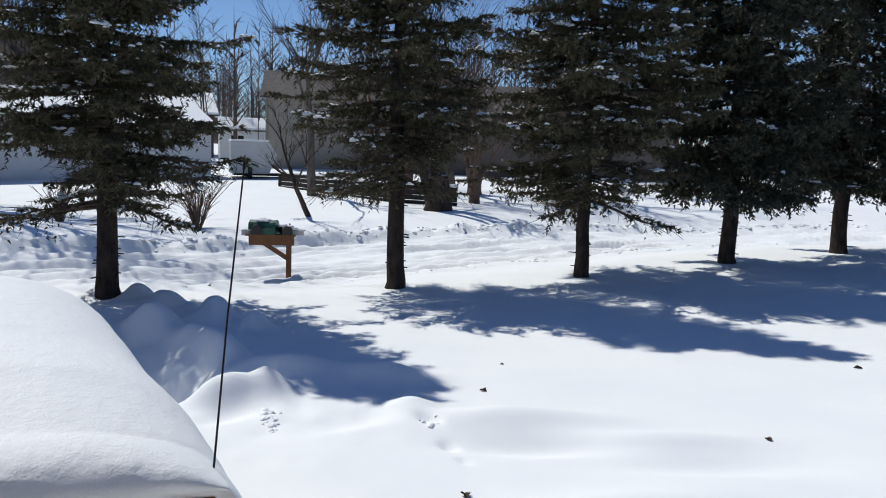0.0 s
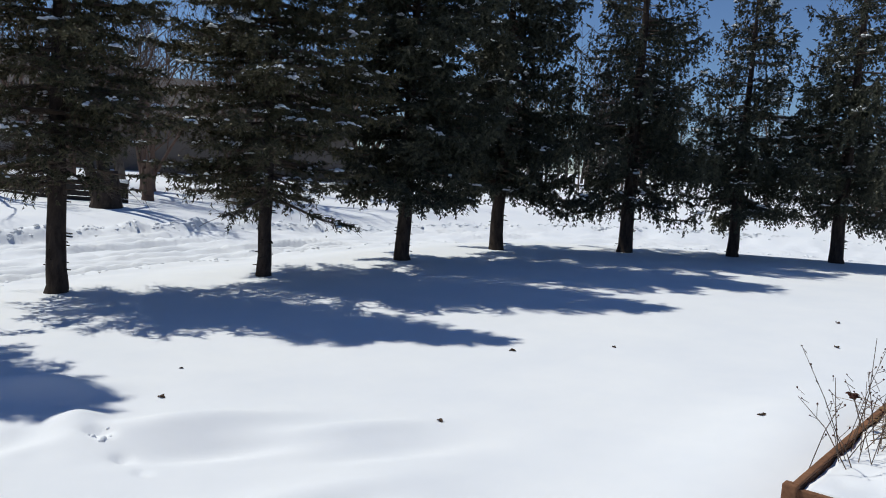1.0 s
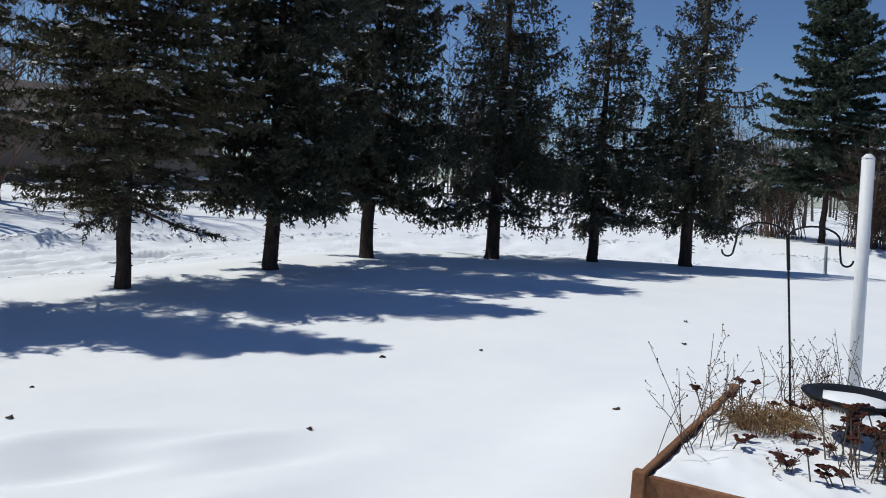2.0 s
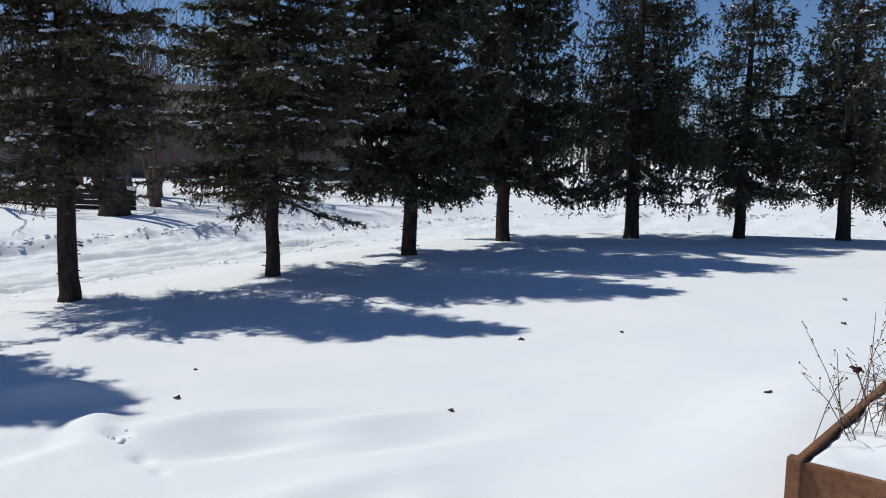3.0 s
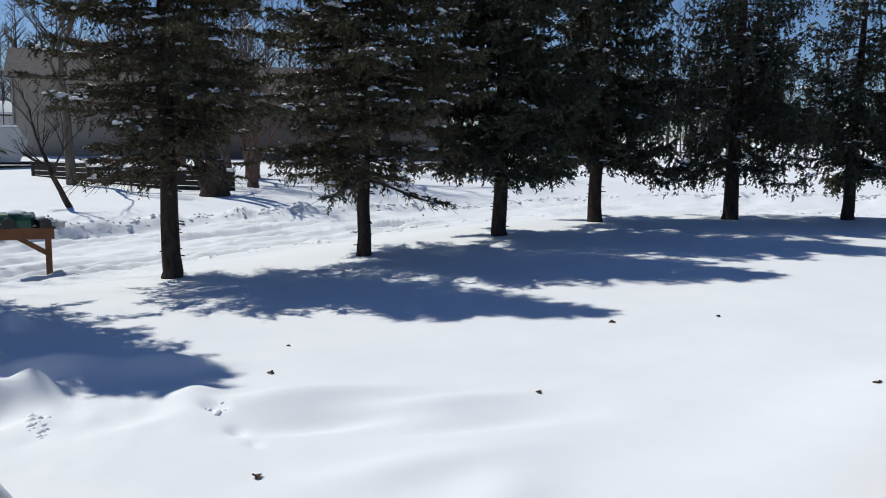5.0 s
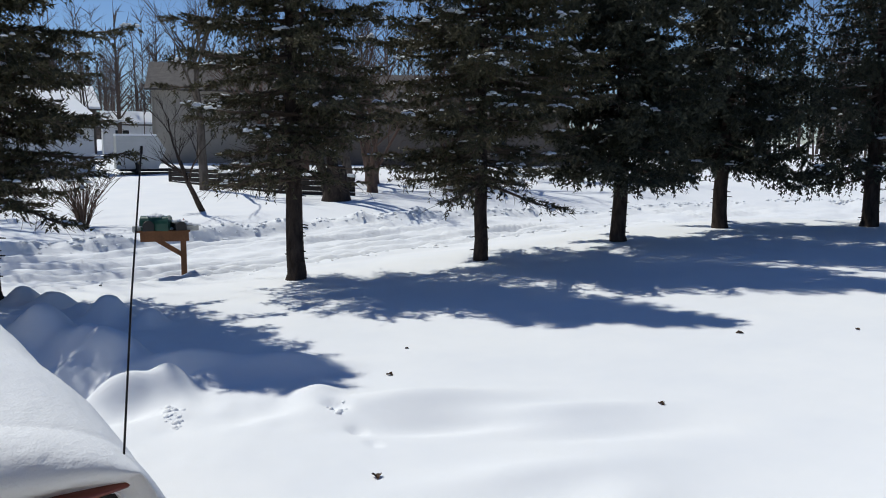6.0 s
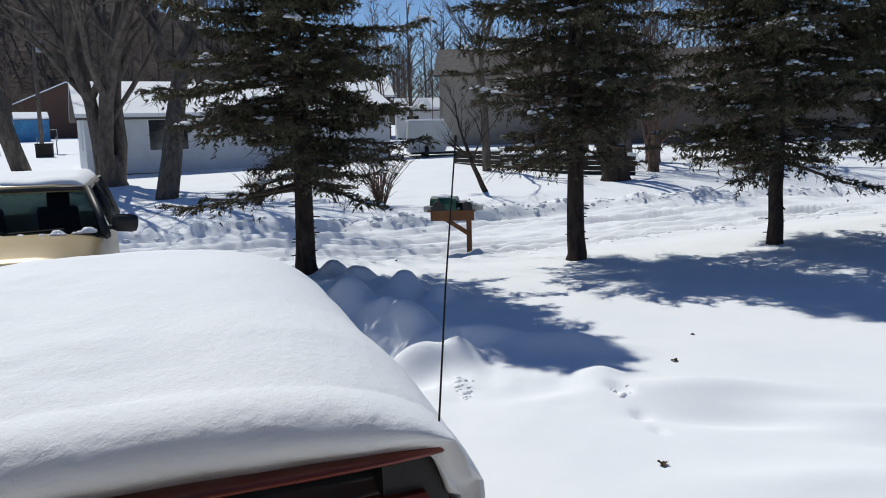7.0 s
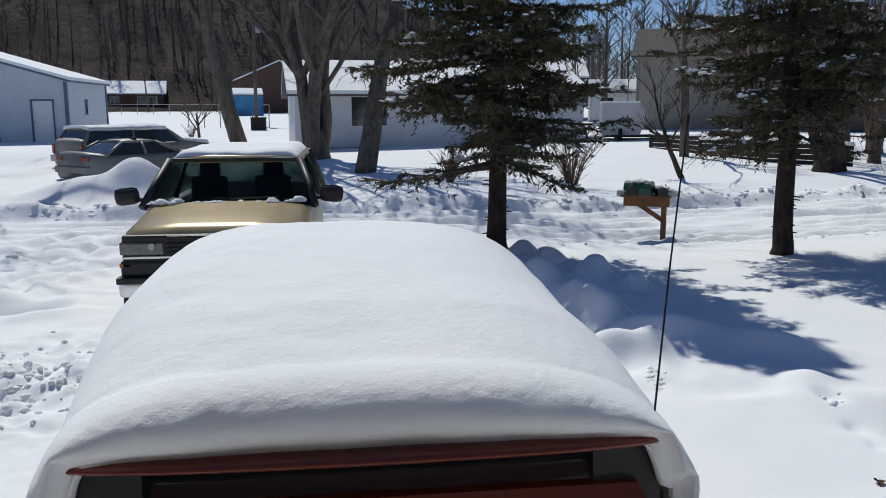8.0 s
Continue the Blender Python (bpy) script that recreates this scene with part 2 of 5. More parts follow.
def height(x, y):
    """The snow's surface."""
    x, y = np.asarray(x, float), np.asarray(y, float)
    r = np.hypot(x, y)
    # the lawn rises away from the drive and falls a little towards the road
    lawn = 0.045 * np.clip(x, 0, 13) + 0.012 * np.clip(x - 13, 0, 13) - 0.024 * np.clip(y, 0, 14) * smooth01(x, 1.5, 6)
    z = 0.0174 * np.clip(x, 0, 26) + 0.002 * np.clip(y, 0, 20)
    z = lawn + (z - lawn) * smooth01(r, 21, 30)
    z = z + 0.4 * smooth01(r, 22, 38) + 1.6 * np.clip((r - 38) / 90, 0, 1) + 2.0 * np.clip((r - 128) / 500, 0, 1)
    d = road_distance(x, y)
    on = 1 - smooth01(d, 2.3, 3.1)
    along = 0.55 + 0.6 * vnoise(x, y, 0.45, 12)
    z = z - 0.20 * (1 - smooth01(d, 2.6, 5.2)) - 0.06 * on
    # windrows left by the plough, lumpy
    far = smooth01(y, 16.4, 17.4) * (1 - smooth01(x, 17, 22))
    z = z + np.exp(-((d - 2.75) / 0.3) ** 2) * (0.07 + 0.25 * far) * (0.75 + 0.5 * vnoise(x, y, 2.6, 3) + 0.25 * vnoise(x, y, 6.5, 13))
    # wheel tracks that run with the road
    for at, wide, deep in ((0.45, 0.17, 0.15), (1.1, 0.15, 0.12), (1.75, 0.18, 0.15), (2.3, 0.12, 0.08)):
        w = at + 0.12 * vnoise(x, y, 0.18, at * 9)
        z = z + on * deep * along * (0.6 * np.exp(-((d - w - 1.9 * wide) / wide) ** 2) - np.exp(-((d - w) / wide) ** 2))
    z = z + on * (0.3 + 0.7 * smooth01(x, -2, 4)) * (0.05 * vnoise(x * 0.3, y, 3.6, 5) + 0.035 * vnoise(x, y, 5, 6))
    # the lawn falls away past the end of the row
    z = z - 0.28 * smooth01(r, 21.2, 24.2) * (1 - smooth01(r, 30, 38)) * smooth01(x, 15, 19)
    z = z + 0.03 * vnoise(x, y, 0.35, 1) + 0.008 * vnoise(x, y, 1.1, 2)
    for bx, by, wa, wb, turn, h in BANKS:
        c, s = math.cos(radians(turn)), math.sin(radians(turn))
        u, v = (x - bx) * c + (y - by) * s, -(x - bx) * s + (y - by) * c
        q = (u / wa) ** 2 + (v / wb) ** 2
        z = z + h * np.exp(-np.where(h > 0.2, 0.85 * q ** 1.2, q))
    for line, wide, deep in RUTS:
        z = z - deep * (np.exp(-(line_distance(x, y, line) / wide) ** 2) - 0.45 * np.exp(-((line_distance(x, y, line) - 2 * wide) / wide) ** 2)) * (0.8 + 0.4 * vnoise(x, y, 4, 7))
    crumbly = np.exp(-((x - 2.5) / 0.8) ** 2 - ((y - 8.4) / 2.6) ** 2)
    z = z + crumbly * (0.07 * vnoise(x, y, 2.7, 14) + 0.035 * vnoise(x, y, 6.1, 15))
    # the drive, tracked and trodden
    drive = smooth01(-x, 1.5, 3.2) * smooth01(x, -12, -9) * (1 - smooth01(y, 17, 20)) * smooth01(y, 1, 3)
    z = z - 0.12 * drive + drive * 0.03 * vnoise(x, y, 4.0, 8)
    rough = np.exp(-((x + 2.8) / 0.9) ** 2 - ((y - 6.6) / 1.4) ** 2)
    return z + rough * (0.16 * np.abs(vnoise(x, y, 4.5, 9)) + 0.07 * vnoise(x, y, 11, 10))


def gz(x, y):
    return float(height(x, y))


def build_ground():
    radii = [0.0]
    r = 0.7
    while r < 1500:
        radii.append(r)
        r *= 1.008 if 3.5 < r < 11.5 else 1.0055 if 11.5 <= r < 21 else 1.009 if 21 <= r < 30 else 1.02 if r < 60 else 1.06
    az = list(np.arange(-32, 112, 0.36)) + list(np.arange(112, 328, 6.0))
    ra, aa = np.meshgrid(np.array(radii[1:]), np.radians(az), indexing="ij")
    x, y = ra * np.sin(aa), ra * np.cos(aa)
    V = np.stack([x, y, height(x, y)], -1).reshape(-1, 3)
    n, k = len(radii) - 1, len(az)
    i, j = np.meshgrid(np.arange(n - 1), np.arange(k), indexing="ij")
    j2 = (j + 1) % k
    F = np.stack([i * k + j, i * k + j2, (i + 1) * k + j2, (i + 1) * k + j], -1).reshape(-1, 4)[:, ::-1]
    faces = F.tolist()
    faces.append(list(range(k)))
    c = V[F].mean(1)
    on = road_distance(c[:, 0], c[:, 1]) < 2.9
    fm = on.astype(int).tolist() + [0]
    me = mesh_from("ground", V, faces, [SNOW, ROAD_SNOW], True, fm)
    tagged(new("ground", me), "deep white snow over the lawn, road and drive", "ground", kind="structure")


build_ground()

# ---- spruces ----


def needle_mesh(starts, dirs, lens, rng, step=0.05, per=3, nl=0.06, nw=0.026):
    """Short needle blades all round many twigs at once."""
    cnt = np.maximum(2, (lens / step).astype(int)) * per
    idx = np.repeat(np.arange(len(lens)), cnt)
    m = len(idx)
    s = rng.random(m)
    p = starts[idx] + dirs[idx] * (lens[idx] * s)[:, None]
    p[:, 2] -= 0.12 * lens[idx] * s * s
    rnd = rng.normal(size=(m, 3))
    rnd -= dirs[idx] * (rnd * dirs[idx]).sum(1)[:, None]
    rnd /= np.linalg.norm(rnd, axis=1)[:, None] + 1e-9
    d = dirs[idx] * 0.75 + rnd * 0.8
    d /= np.linalg.norm(d, axis=1)[:, None]
    side = np.cross(d, rng.normal(size=(m, 3)))
    side /= np.linalg.norm(side, axis=1)[:, None] + 1e-9
    L = nl * rng.uniform(0.7, 1.3, m)
    w = nw * rng.uniform(0.7, 1.2, m)
    V = np.empty((m, 3, 3))
    V[:, 0] = p - side * (w / 2)[:, None]
    V[:, 1] = p + side * (w / 2)[:, None]
    V[:, 2] = p + d * L[:, None]
    return V.reshape(-1, 3), np.arange(m * 3).reshape(-1, 3)


def blob(rng, c, sx, sy, sz):
    """A small uneven clump, flat below."""
    V, F = [], []
    n, k = 3, 7
    V.append((c[0], c[1], c[2] + sz))
    for i in range(1, n + 1):
        a = i / n * math.pi * 0.5
        for j in range(k):
            th = 2 * math.pi * (j + 0.5 * (i % 2)) / k
            q = rng.uniform(0.75, 1.2)
            V.append((c[0] + sx * q * math.sin(a) * math.cos(th), c[1] + sy * q * math.sin(a) * math.sin(th), c[2] + sz * math.cos(a) * rng.uniform(0.8, 1.15)))
    for j in range(k):
        F.append((0, 1 + j, 1 + (j + 1) % k))
    for i in range(n - 1):
        for j in range(k):
            a, b = 1 + i * k + j, 1 + i * k + (j + 1) % k
            F += [(a, a + k, b + k, b)]
    F.append(tuple(1 + (n - 1) * k + j for j in range(k - 1, -1, -1)))
    return V, F


def spruce(x, y, tall, bare, radius, trunk_r, seed, needles, label, hang=0.3, dens=1.0, snow=60, lean=0.0, low_thin=0.0, nl=0.075, step=0.05, power=1.3, core=1.2, blunt=4.0, skirt=1.0):
    rng = np.random.default_rng(seed)
    z0 = gz(x, y) - 0.15
    th = thing("spruce_tree", pose(x, y, z0), label, "tree", "row of spruces")
    tall += 0.15
    # trunk with a flared foot
    hs = [0, 0.1, 0.25, 0.5, 1.0, 1.6, 2.5, 4, 5.5, tall]
    pts, rad = [], []
    for h in hs:
        pts.append((lean * h + rng.normal() * 0.012, rng.normal() * 0.012, h))
        rad.append(trunk_r * (1.35 if h < 0.05 else 1.2 if h < 0.2 else 1.07 if h < 0.4 else 1.0) * (1 - h / tall * 0.93))
    tv = tube(pts, rad, 12)
    stubs = []
    for _ in range(60):
        h, a = rng.uniform(0.25, bare + 1.5), rng.uniform(0, 6.283)
        L = rng.uniform(0.01, 0.09) + trunk_r
        stubs.append(tube([(lean * h, 0, h), (lean * h + L * math.cos(a), L * math.sin(a), h - 0.02)], [0.014, 0.008], 4))
    part("trunk", joined(tv, *stubs), BARK, th, "dark scaly trunk with broken stubs", True)
    limbs, ts, td, tl, clumps = [], [], [], [], []
    h = bare
    while h < tall - 0.15:
        f = (h - bare) / (tall - bare)
        for _ in range(int(rng.integers(5, 8))):
            a = rng.uniform(0, 6.283)
            hh = h + rng.uniform(-0.12, 0.12)
            L = max(radius * (1 - f) ** power, core * (1 - f ** blunt)) * rng.choice((rng.uniform(0.5, 0.85), rng.uniform(0.8, 1.2))) + 0.12
            L *= skirt + (1 - skirt) * min(1, f / 0.28)
            if f < 0.12:
                L *= rng.uniform(0.6, 0.95)
            drape = hang > 0.38
            up = (-0.16 if f > 0.15 else -0.05) + 0.75 * f + rng.uniform(-0.1, 0.1) - (0.1 if drape else 0.15 * hang)
            sag, lift = (0.42, 0.5) if drape else (0.22, 0.20)
            o = Vector((math.cos(a), math.sin(a), 0))
            n = 7
            P = []
            for i in range(n):
                s = i / (n - 1)
                zz = hh + L * (up * s - sag * s * s + lift * s ** 4)
                P.append(Vector((lean * hh, 0, 0)) + o * (L * s) + Vector((-o.y, o.x, 0)) * (0.08 * L * math.sin(s * 3 + seed + h)) + Vector((0, 0, zz)))
            limbs.append(tube(P, [0.028 * (1 - 0.85 * i / (n - 1)) * min(1, L / 1.5) + 0.003 for i in range(n)], 4))
            count = int(L * 24 * dens * (1 - low_thin * (1 - f) ** 2.2) * (1 - (0.35 if hang < 0.5 else 0.5) * f * (low_thin == 0))) + 3
            for _ in range(int(L * 24 * low_thin * (1 - f) ** 2.2)):
                s = rng.uniform(0.15, 1.0)
                k = min(int(s * (n - 1)), n - 2)
                p = P[k].lerp(P[k + 1], s * (n - 1) - k)
                d = (o * rng.uniform(0.2, 0.9) + Vector((-o.y, o.x, 0)) * rng.uniform(-1, 1) + Vector((0, 0, rng.uniform(-0.5, 0.15)))).normalized()
                e = p + d * rng.uniform(0.15, 0.45)
                limbs.append(tube([p, e], [0.005, 0.0025], 3))
                if rng.random() < 0.6:
                    q = p.lerp(e, rng.uniform(0.3, 0.8))
                    limbs.append(tube([q, q + (d + Vector((rng.normal(), rng.normal(), rng.normal() - 0.3)) * 0.6).normalized() * rng.uniform(0.08, 0.22)], [0.004, 0.002], 3))
            for _ in range(count):
                s = 0.12 + 0.88 * rng.random() ** (0.75 + low_thin * 0)
                k = min(int(s * (n - 1)), n - 2)
                u = s * (n - 1) - k
                p = P[k].lerp(P[k + 1], u)
                side = rng.choice((-1, 1))
                ang = rng.uniform(0.5, 1.15) * side
                ca, sa = math.cos(ang), math.sin(ang)
                d = Vector((o.x * ca - o.y * sa, o.x * sa + o.y * ca, rng.uniform(-0.25, 0.12)))
                if rng.random() < hang:
                    d = Vector((d.x * 0.3, d.y * 0.3, -1.0))
                d.normalize()
                tw = rng.uniform(0.18, 0.5) * (1.15 - 0.65 * s) * min(1, 0.4 + L / 2.2)
                if d.z < -0.7 and hang > 0.38:
                    tw = rng.uniform(0.2, 0.6) * min(1, 0.5 + L / 3) * (0.6 if f < 0.1 else 1)
                ts.append(p)
                td.append(d)
                tl.append(tw)
                if d.z > -0.5 and rng.random() < 0.65:
                    q = p + d * tw * 0.5
                    e = (d + Vector((rng.normal() * 0.6, rng.normal() * 0.6, rng.uniform(-0.5, 0.0)))).normalized()
                    ts.append(q)
                    td.append(e)
                    tl.append(tw * 0.6)
            tip = P[-1] - P[-2]
            ts.append(P[-2])
            td.append(tip.normalized())
            tl.append(tip.length + 0.1)
        h += rng.uniform(0.16, 0.26) / max(dens, 0.6) ** 0.5 * (1.0 + (0.7 * f if hang > 0.38 else 0))
    tagged(part("limb", joined(*limbs), TWIG, th, "thin brown limbs and bare twigs"), kind="stuff")
    V, F = needle_mesh(np.array([tuple(p) for p in ts]), np.array([tuple(p) for p in td]), np.array(tl), rng, step, 3, nl, 0.026 * step / 0.05)
    tagged(part("crown", (V, F), needles, th, "dark green needles on drooping twigs"), kind="stuff")
    pick = rng.choice(len(ts), min(snow * 2, len(ts)), replace=False)
    for i in pick:
        if td[i].z < -0.4:
            continue
        for s in np.linspace(0.1, 0.9, int(rng.integers(2, 6))):
            q = ts[i] + td[i] * (tl[i] * s) + Vector((rng.normal() * 0.02, rng.normal() * 0.02, 0.012 - 0.12 * tl[i] * s * s))
            w = rng.uniform(0.012, 0.045)
            for _ in range(1 if rng.random() < 0.75 else 5):
                clumps.append(blob(rng, q, w * rng.uniform(0.9, 1.5), w * rng.uniform(0.8, 1.3), w * rng.uniform(0.6, 1.0)))
                q = q + Vector((rng.normal() * 0.05, rng.normal() * 0.05, rng.normal() * 0.012))
    if clumps:
        part("snow_clump", joined(*clumps), SNOW, th, "melting snow lying on the twigs", True)
        tagged(th.children[-1], kind="stuff")
    return th


ROW = [
    # x, y, tall, bare, radius, core, blunt, trunk, needles, hang, density, snow, low_thin, blade, step, skirt
    (2.14, 11.31, 7.9, 1.45, 2.3, 1.0, 2.5, 0.15, NEEDLES, 0.16, 1.85, 270, 0.7, 0.066, 0.056, 0.72),
    (6.31, 10.9, 8.9, 1.75, 2.15, 0.95, 2.5, 0.145, NEEDLES, 0.16, 1.9, 230, 0.8, 0.068, 0.056, 0.7),
    (9.47, 10.09, 8.9, 1.5, 2.4, 1.15, 3, 0.125, NEEDLES, 0.22, 1.9, 350, 0.65, 0.068, 0.056, 0.9),
    (12.62, 9.59, 9.2, 1.55, 2.35, 1.6, 4, 0.15, NEEDLES_DARK, 0.36, 1.75, 230, 0.0, 0.09, 0.085, 0.9),
    (15.94, 9.44, 9.2, 1.6, 2.45, 1.65, 4, 0.16, NEEDLES_DARK, 0.4, 1.75, 190, 0.0, 0.09, 0.095, 0.9),
    (18.29, 7.29, 9.4, 1.4, 2.5, 1.75, 1.5, 0.175, NEEDLES_DARK, 0.68, 1.45, 240, 0.0, 0.07, 0.082, 0.88),
    (19.98, 5.24, 7.4, 1.4, 2.2, 1.45, 1.3, 0.14, NEEDLES_DARK, 0.55, 1.4, 240, 0.0, 0.07, 0.082, 0.88),
    (20.69, 3.07, 8.4, 1.4, 2.4, 1.7, 1.4, 0.16, NEEDLES_DARK, 0.68, 1.45, 240, 0.0, 0.07, 0.082, 0.88),
]
for i, (tx, ty, tall, bare, rad, core, bl, tr, nm, hg, dn, sn, lt, nl, stp, sk) in enumerate(ROW):
    spruce(tx, ty, tall, bare, rad, tr, 11 + i, nm, "tall dark green spruce with a bare lower trunk in snow" if lt == 0 else "open olive green spruce with a bare lower trunk", hg, dn, sn, 0.0, lt, nl, stp, 1.3 if lt == 0 else 1.0, core, bl, sk)

# ---- materials of the things ----
RED = simple("red_paint", (0.15, 0.024, 0.012), 0.28, 0.25, 0.12, 3.0, 0.6)
GOLD = simple("gold_paint", (0.40, 0.31, 0.17), 0.32, 0.35, 0.08, 2.0, 0.6)
SILVER = simple("grey_paint", (0.2, 0.2, 0.2), 0.5, 0.4, 0.15, 3.0, 0.5)
TAN = simple("tan_paint", (0.27, 0.25, 0.23), 0.55, 0.3, 0.15, 3.0, 0.5)
BLACK = simple("black_plastic", (0.018, 0.018, 0.02), 0.5, 0, 0.3, 20, 0.4)
RUBBER = simple("rubber", (0.02, 0.02, 0.02), 0.85, 0, 0.3, 30, 0.2)
CHROME = simple("chrome", (0.6, 0.6, 0.62), 0.18, 1.0, 0.1, 6)
STEEL = simple("wheel_steel", (0.3, 0.3, 0.31), 0.35, 0.9, 0.15, 8)
TAIL = simple("red_lens", (0.25, 0.012, 0.012), 0.2, 0, 0.2, 30, 0.6)
AMBER = simple("amber_lens", (0.5, 0.14, 0.03), 0.2, 0, 0.2, 30, 0.6)
LAMP = simple("lamp_lens", (0.12, 0.12, 0.115), 0.12, 0.3, 0.35, 40, 0.8)
SEAT = simple("seat_cloth", (0.04, 0.04, 0.045), 0.9)
WOOD = simple("brown_wood", (0.16, 0.075, 0.035), 0.75, 0, 0.35, 9, 0.3, 0.01)
BED_WOOD = simple("weathered_board", (0.24, 0.115, 0.06), 0.8, 0, 0.4, 7, 0.25, 0.012)
DRY = simple("dry_stem", (0.14, 0.1, 0.075), 0.9, 0, 0.4, 10)
STRAW = simple("dry_grass", (0.25, 0.155, 0.075), 0.9, 0, 0.35, 14)
SEDUM = simple("sedum_head", (0.075, 0.03, 0.022), 0.95, 0, 0.5, 60, 0.1, 0.02)
LEAF = simple("dead_leaf", (0.12, 0.075, 0.05), 0.85, 0, 0.4, 50)
IRON = simple("black_iron", (0.015, 0.015, 0.016), 0.45, 0.3, 0.3, 30)
GREEN = simple("green_plastic", (0.012, 0.07, 0.05), 0.35, 0, 0.2, 10, 0.5)
GREYBOX = simple("grey_plastic", (0.42, 0.43, 0.42), 0.5, 0, 0.15, 10)
WHITE = simple("white_paint", (0.72, 0.73, 0.74), 0.55, 0, 0.08, 5)


def make_siding(name, c, pitch, up=True):
    m = Mat(name, 0.6, 0, 0.3)
    w = m.t.nodes.new("ShaderNodeTexWave")
    w.wave_type, w.bands_direction, w.wave_profile = 'BANDS', 'Z' if up else 'X', 'SAW'
    w.inputs["Scale"].default_value = 0.314 / pitch
    m.link(m.co, w.inputs["Vector"])
    m.color(m.mix(m.ramp(m.noise(1.5), [(0.3, (0, 0, 0)), (0.7, (1, 1, 1))]), tuple(v * 0.88 for v in c), c))
    m.bump(w.outputs["Fac"], 0.6, 0.02)
    return m.m


SIDING = make_siding("white_siding", (0.7, 0.72, 0.74), 0.18)
BEIGE = make_siding("beige_siding", (0.33, 0.30, 0.255), 0.18)
BROWN_SIDING = make_siding("brown_siding", (0.13, 0.11, 0.095), 0.18)
METAL_WALL = make_siding("metal_wall", (0.56, 0.61, 0.67), 0.23, False)
BLUE_TRIM = simple("blue_trim", (0.08, 0.14, 0.22), 0.5, 0, 0.2, 4)
BRICK = simple("dark_brick", (0.11, 0.065, 0.05), 0.9, 0, 0.3, 30)
SHINGLE = simple("shingle", (0.1, 0.09, 0.085), 0.9, 0, 0.3, 8)
TARP = simple("blue_tarp", (0.05, 0.22, 0.42), 0.5, 0, 0.35, 2.5, 0.4, 0.05)
DARK_WOOD = simple("dark_timber", (0.035, 0.03, 0.026), 0.9, 0, 0.4, 5)
GALV = simple("galvanised", (0.3, 0.31, 0.32), 0.5, 0.6, 0.2, 10)
SHRUB = simple("shrub_twig", (0.13, 0.085, 0.065), 0.9, 0, 0.3, 10)
FAR_BARK = simple("far_bark", (0.11, 0.085, 0.075), 0.95, 0, 0.35, 0.4)


def make_glass():
    m = Mat("car_glass", 0.04, 0, 0.6)
    m.color((0.2, 0.26, 0.25))
    m.b.inputs["Transmission Weight"].default_value = 1.0
    m.b.inputs["IOR"].default_value = 1.15
    return m.m


GLASS = make_glass()
PANE = simple("window_pane", (0.03, 0.035, 0.04), 0.06, 0, 0.2, 2, 0.8)


def loft(stations):
    """A closed body from mirrored half sections: (y, [(x, z), ...]) with as many points each."""
    V, F = [], []
    n = len(stations[0][1])
    for y, half in stations:
        for x, z in half:
            V.append((x, y, z))
        for x, z in reversed(half):
            V.append((-x, y, z))
    k = 2 * n
    for i in range(len(stations) - 1):
        for j in range(k):
            j2 = (j + 1) % k
            F.append((i * k + j, i * k + j2, (i + 1) * k + j2, (i + 1) * k + j))
    F.append(tuple(range(k - 1, -1, -1)))
    F.append(tuple(range((len(stations) - 1) * k, len(stations) * k)))
    return V, F


def slab(corners, thick):
    """A thin panel from four corners, thickened inwards along its normal."""
    c = [Vector(p) for p in corners]
    n = (c[1] - c[0]).cross(c[3] - c[0]).normalized() * thick
    V = c + [p - n for p in c]
    return V, [(0, 1, 2, 3), (7, 6, 5, 4), (0, 4, 5, 1), (1, 5, 6, 2), (2, 6, 7, 3), (3, 7, 4, 0)]


def wheel(parent, x, y, r, w, s):
    V, F = [], []
    prof = [(0.55, -0.5), (0.92, -0.5), (1, -0.36), (1, 0.36), (0.92, 0.5), (0.55, 0.5)]
    k = 22
    for q, o in prof:
        for j in range(k):
            a = 2 * math.pi * j / k
            V.append((o * w, r * q * math.cos(a), r * q * math.sin(a)))
    for i in range(len(prof)):
        i2 = (i + 1) % len(prof)
        for j in range(k):
            F.append((i * k + j, i * k + (j + 1) % k, i2 * k + (j + 1) % k, i2 * k + j))
    wh = thing("wheel", pose(x, y, r), "", "")
    for key in list(wh.keys()):
        del wh[key]
    wh.parent = parent
    part("tyre", (V, F), RUBBER, wh, "", True)
    bm = bmesh.new()
    bmesh.ops.create_cone(bm, cap_ends=True, segments=18, radius1=r * 0.56, radius2=r * 0.48, depth=w * 0.6, matrix=Matrix.Rotation(math.pi / 2 * s, 4, 'Y'))
    for j in range(5):
        a = 2 * math.pi * j / 5
        box(bm, w * 0.12, r * 0.1, r * 0.4, Matrix.Translation((s * w * 0.36, 0, 0)) @ Matrix.Rotation(a, 4, 'X'))
    part("rim", bm, STEEL, wh)


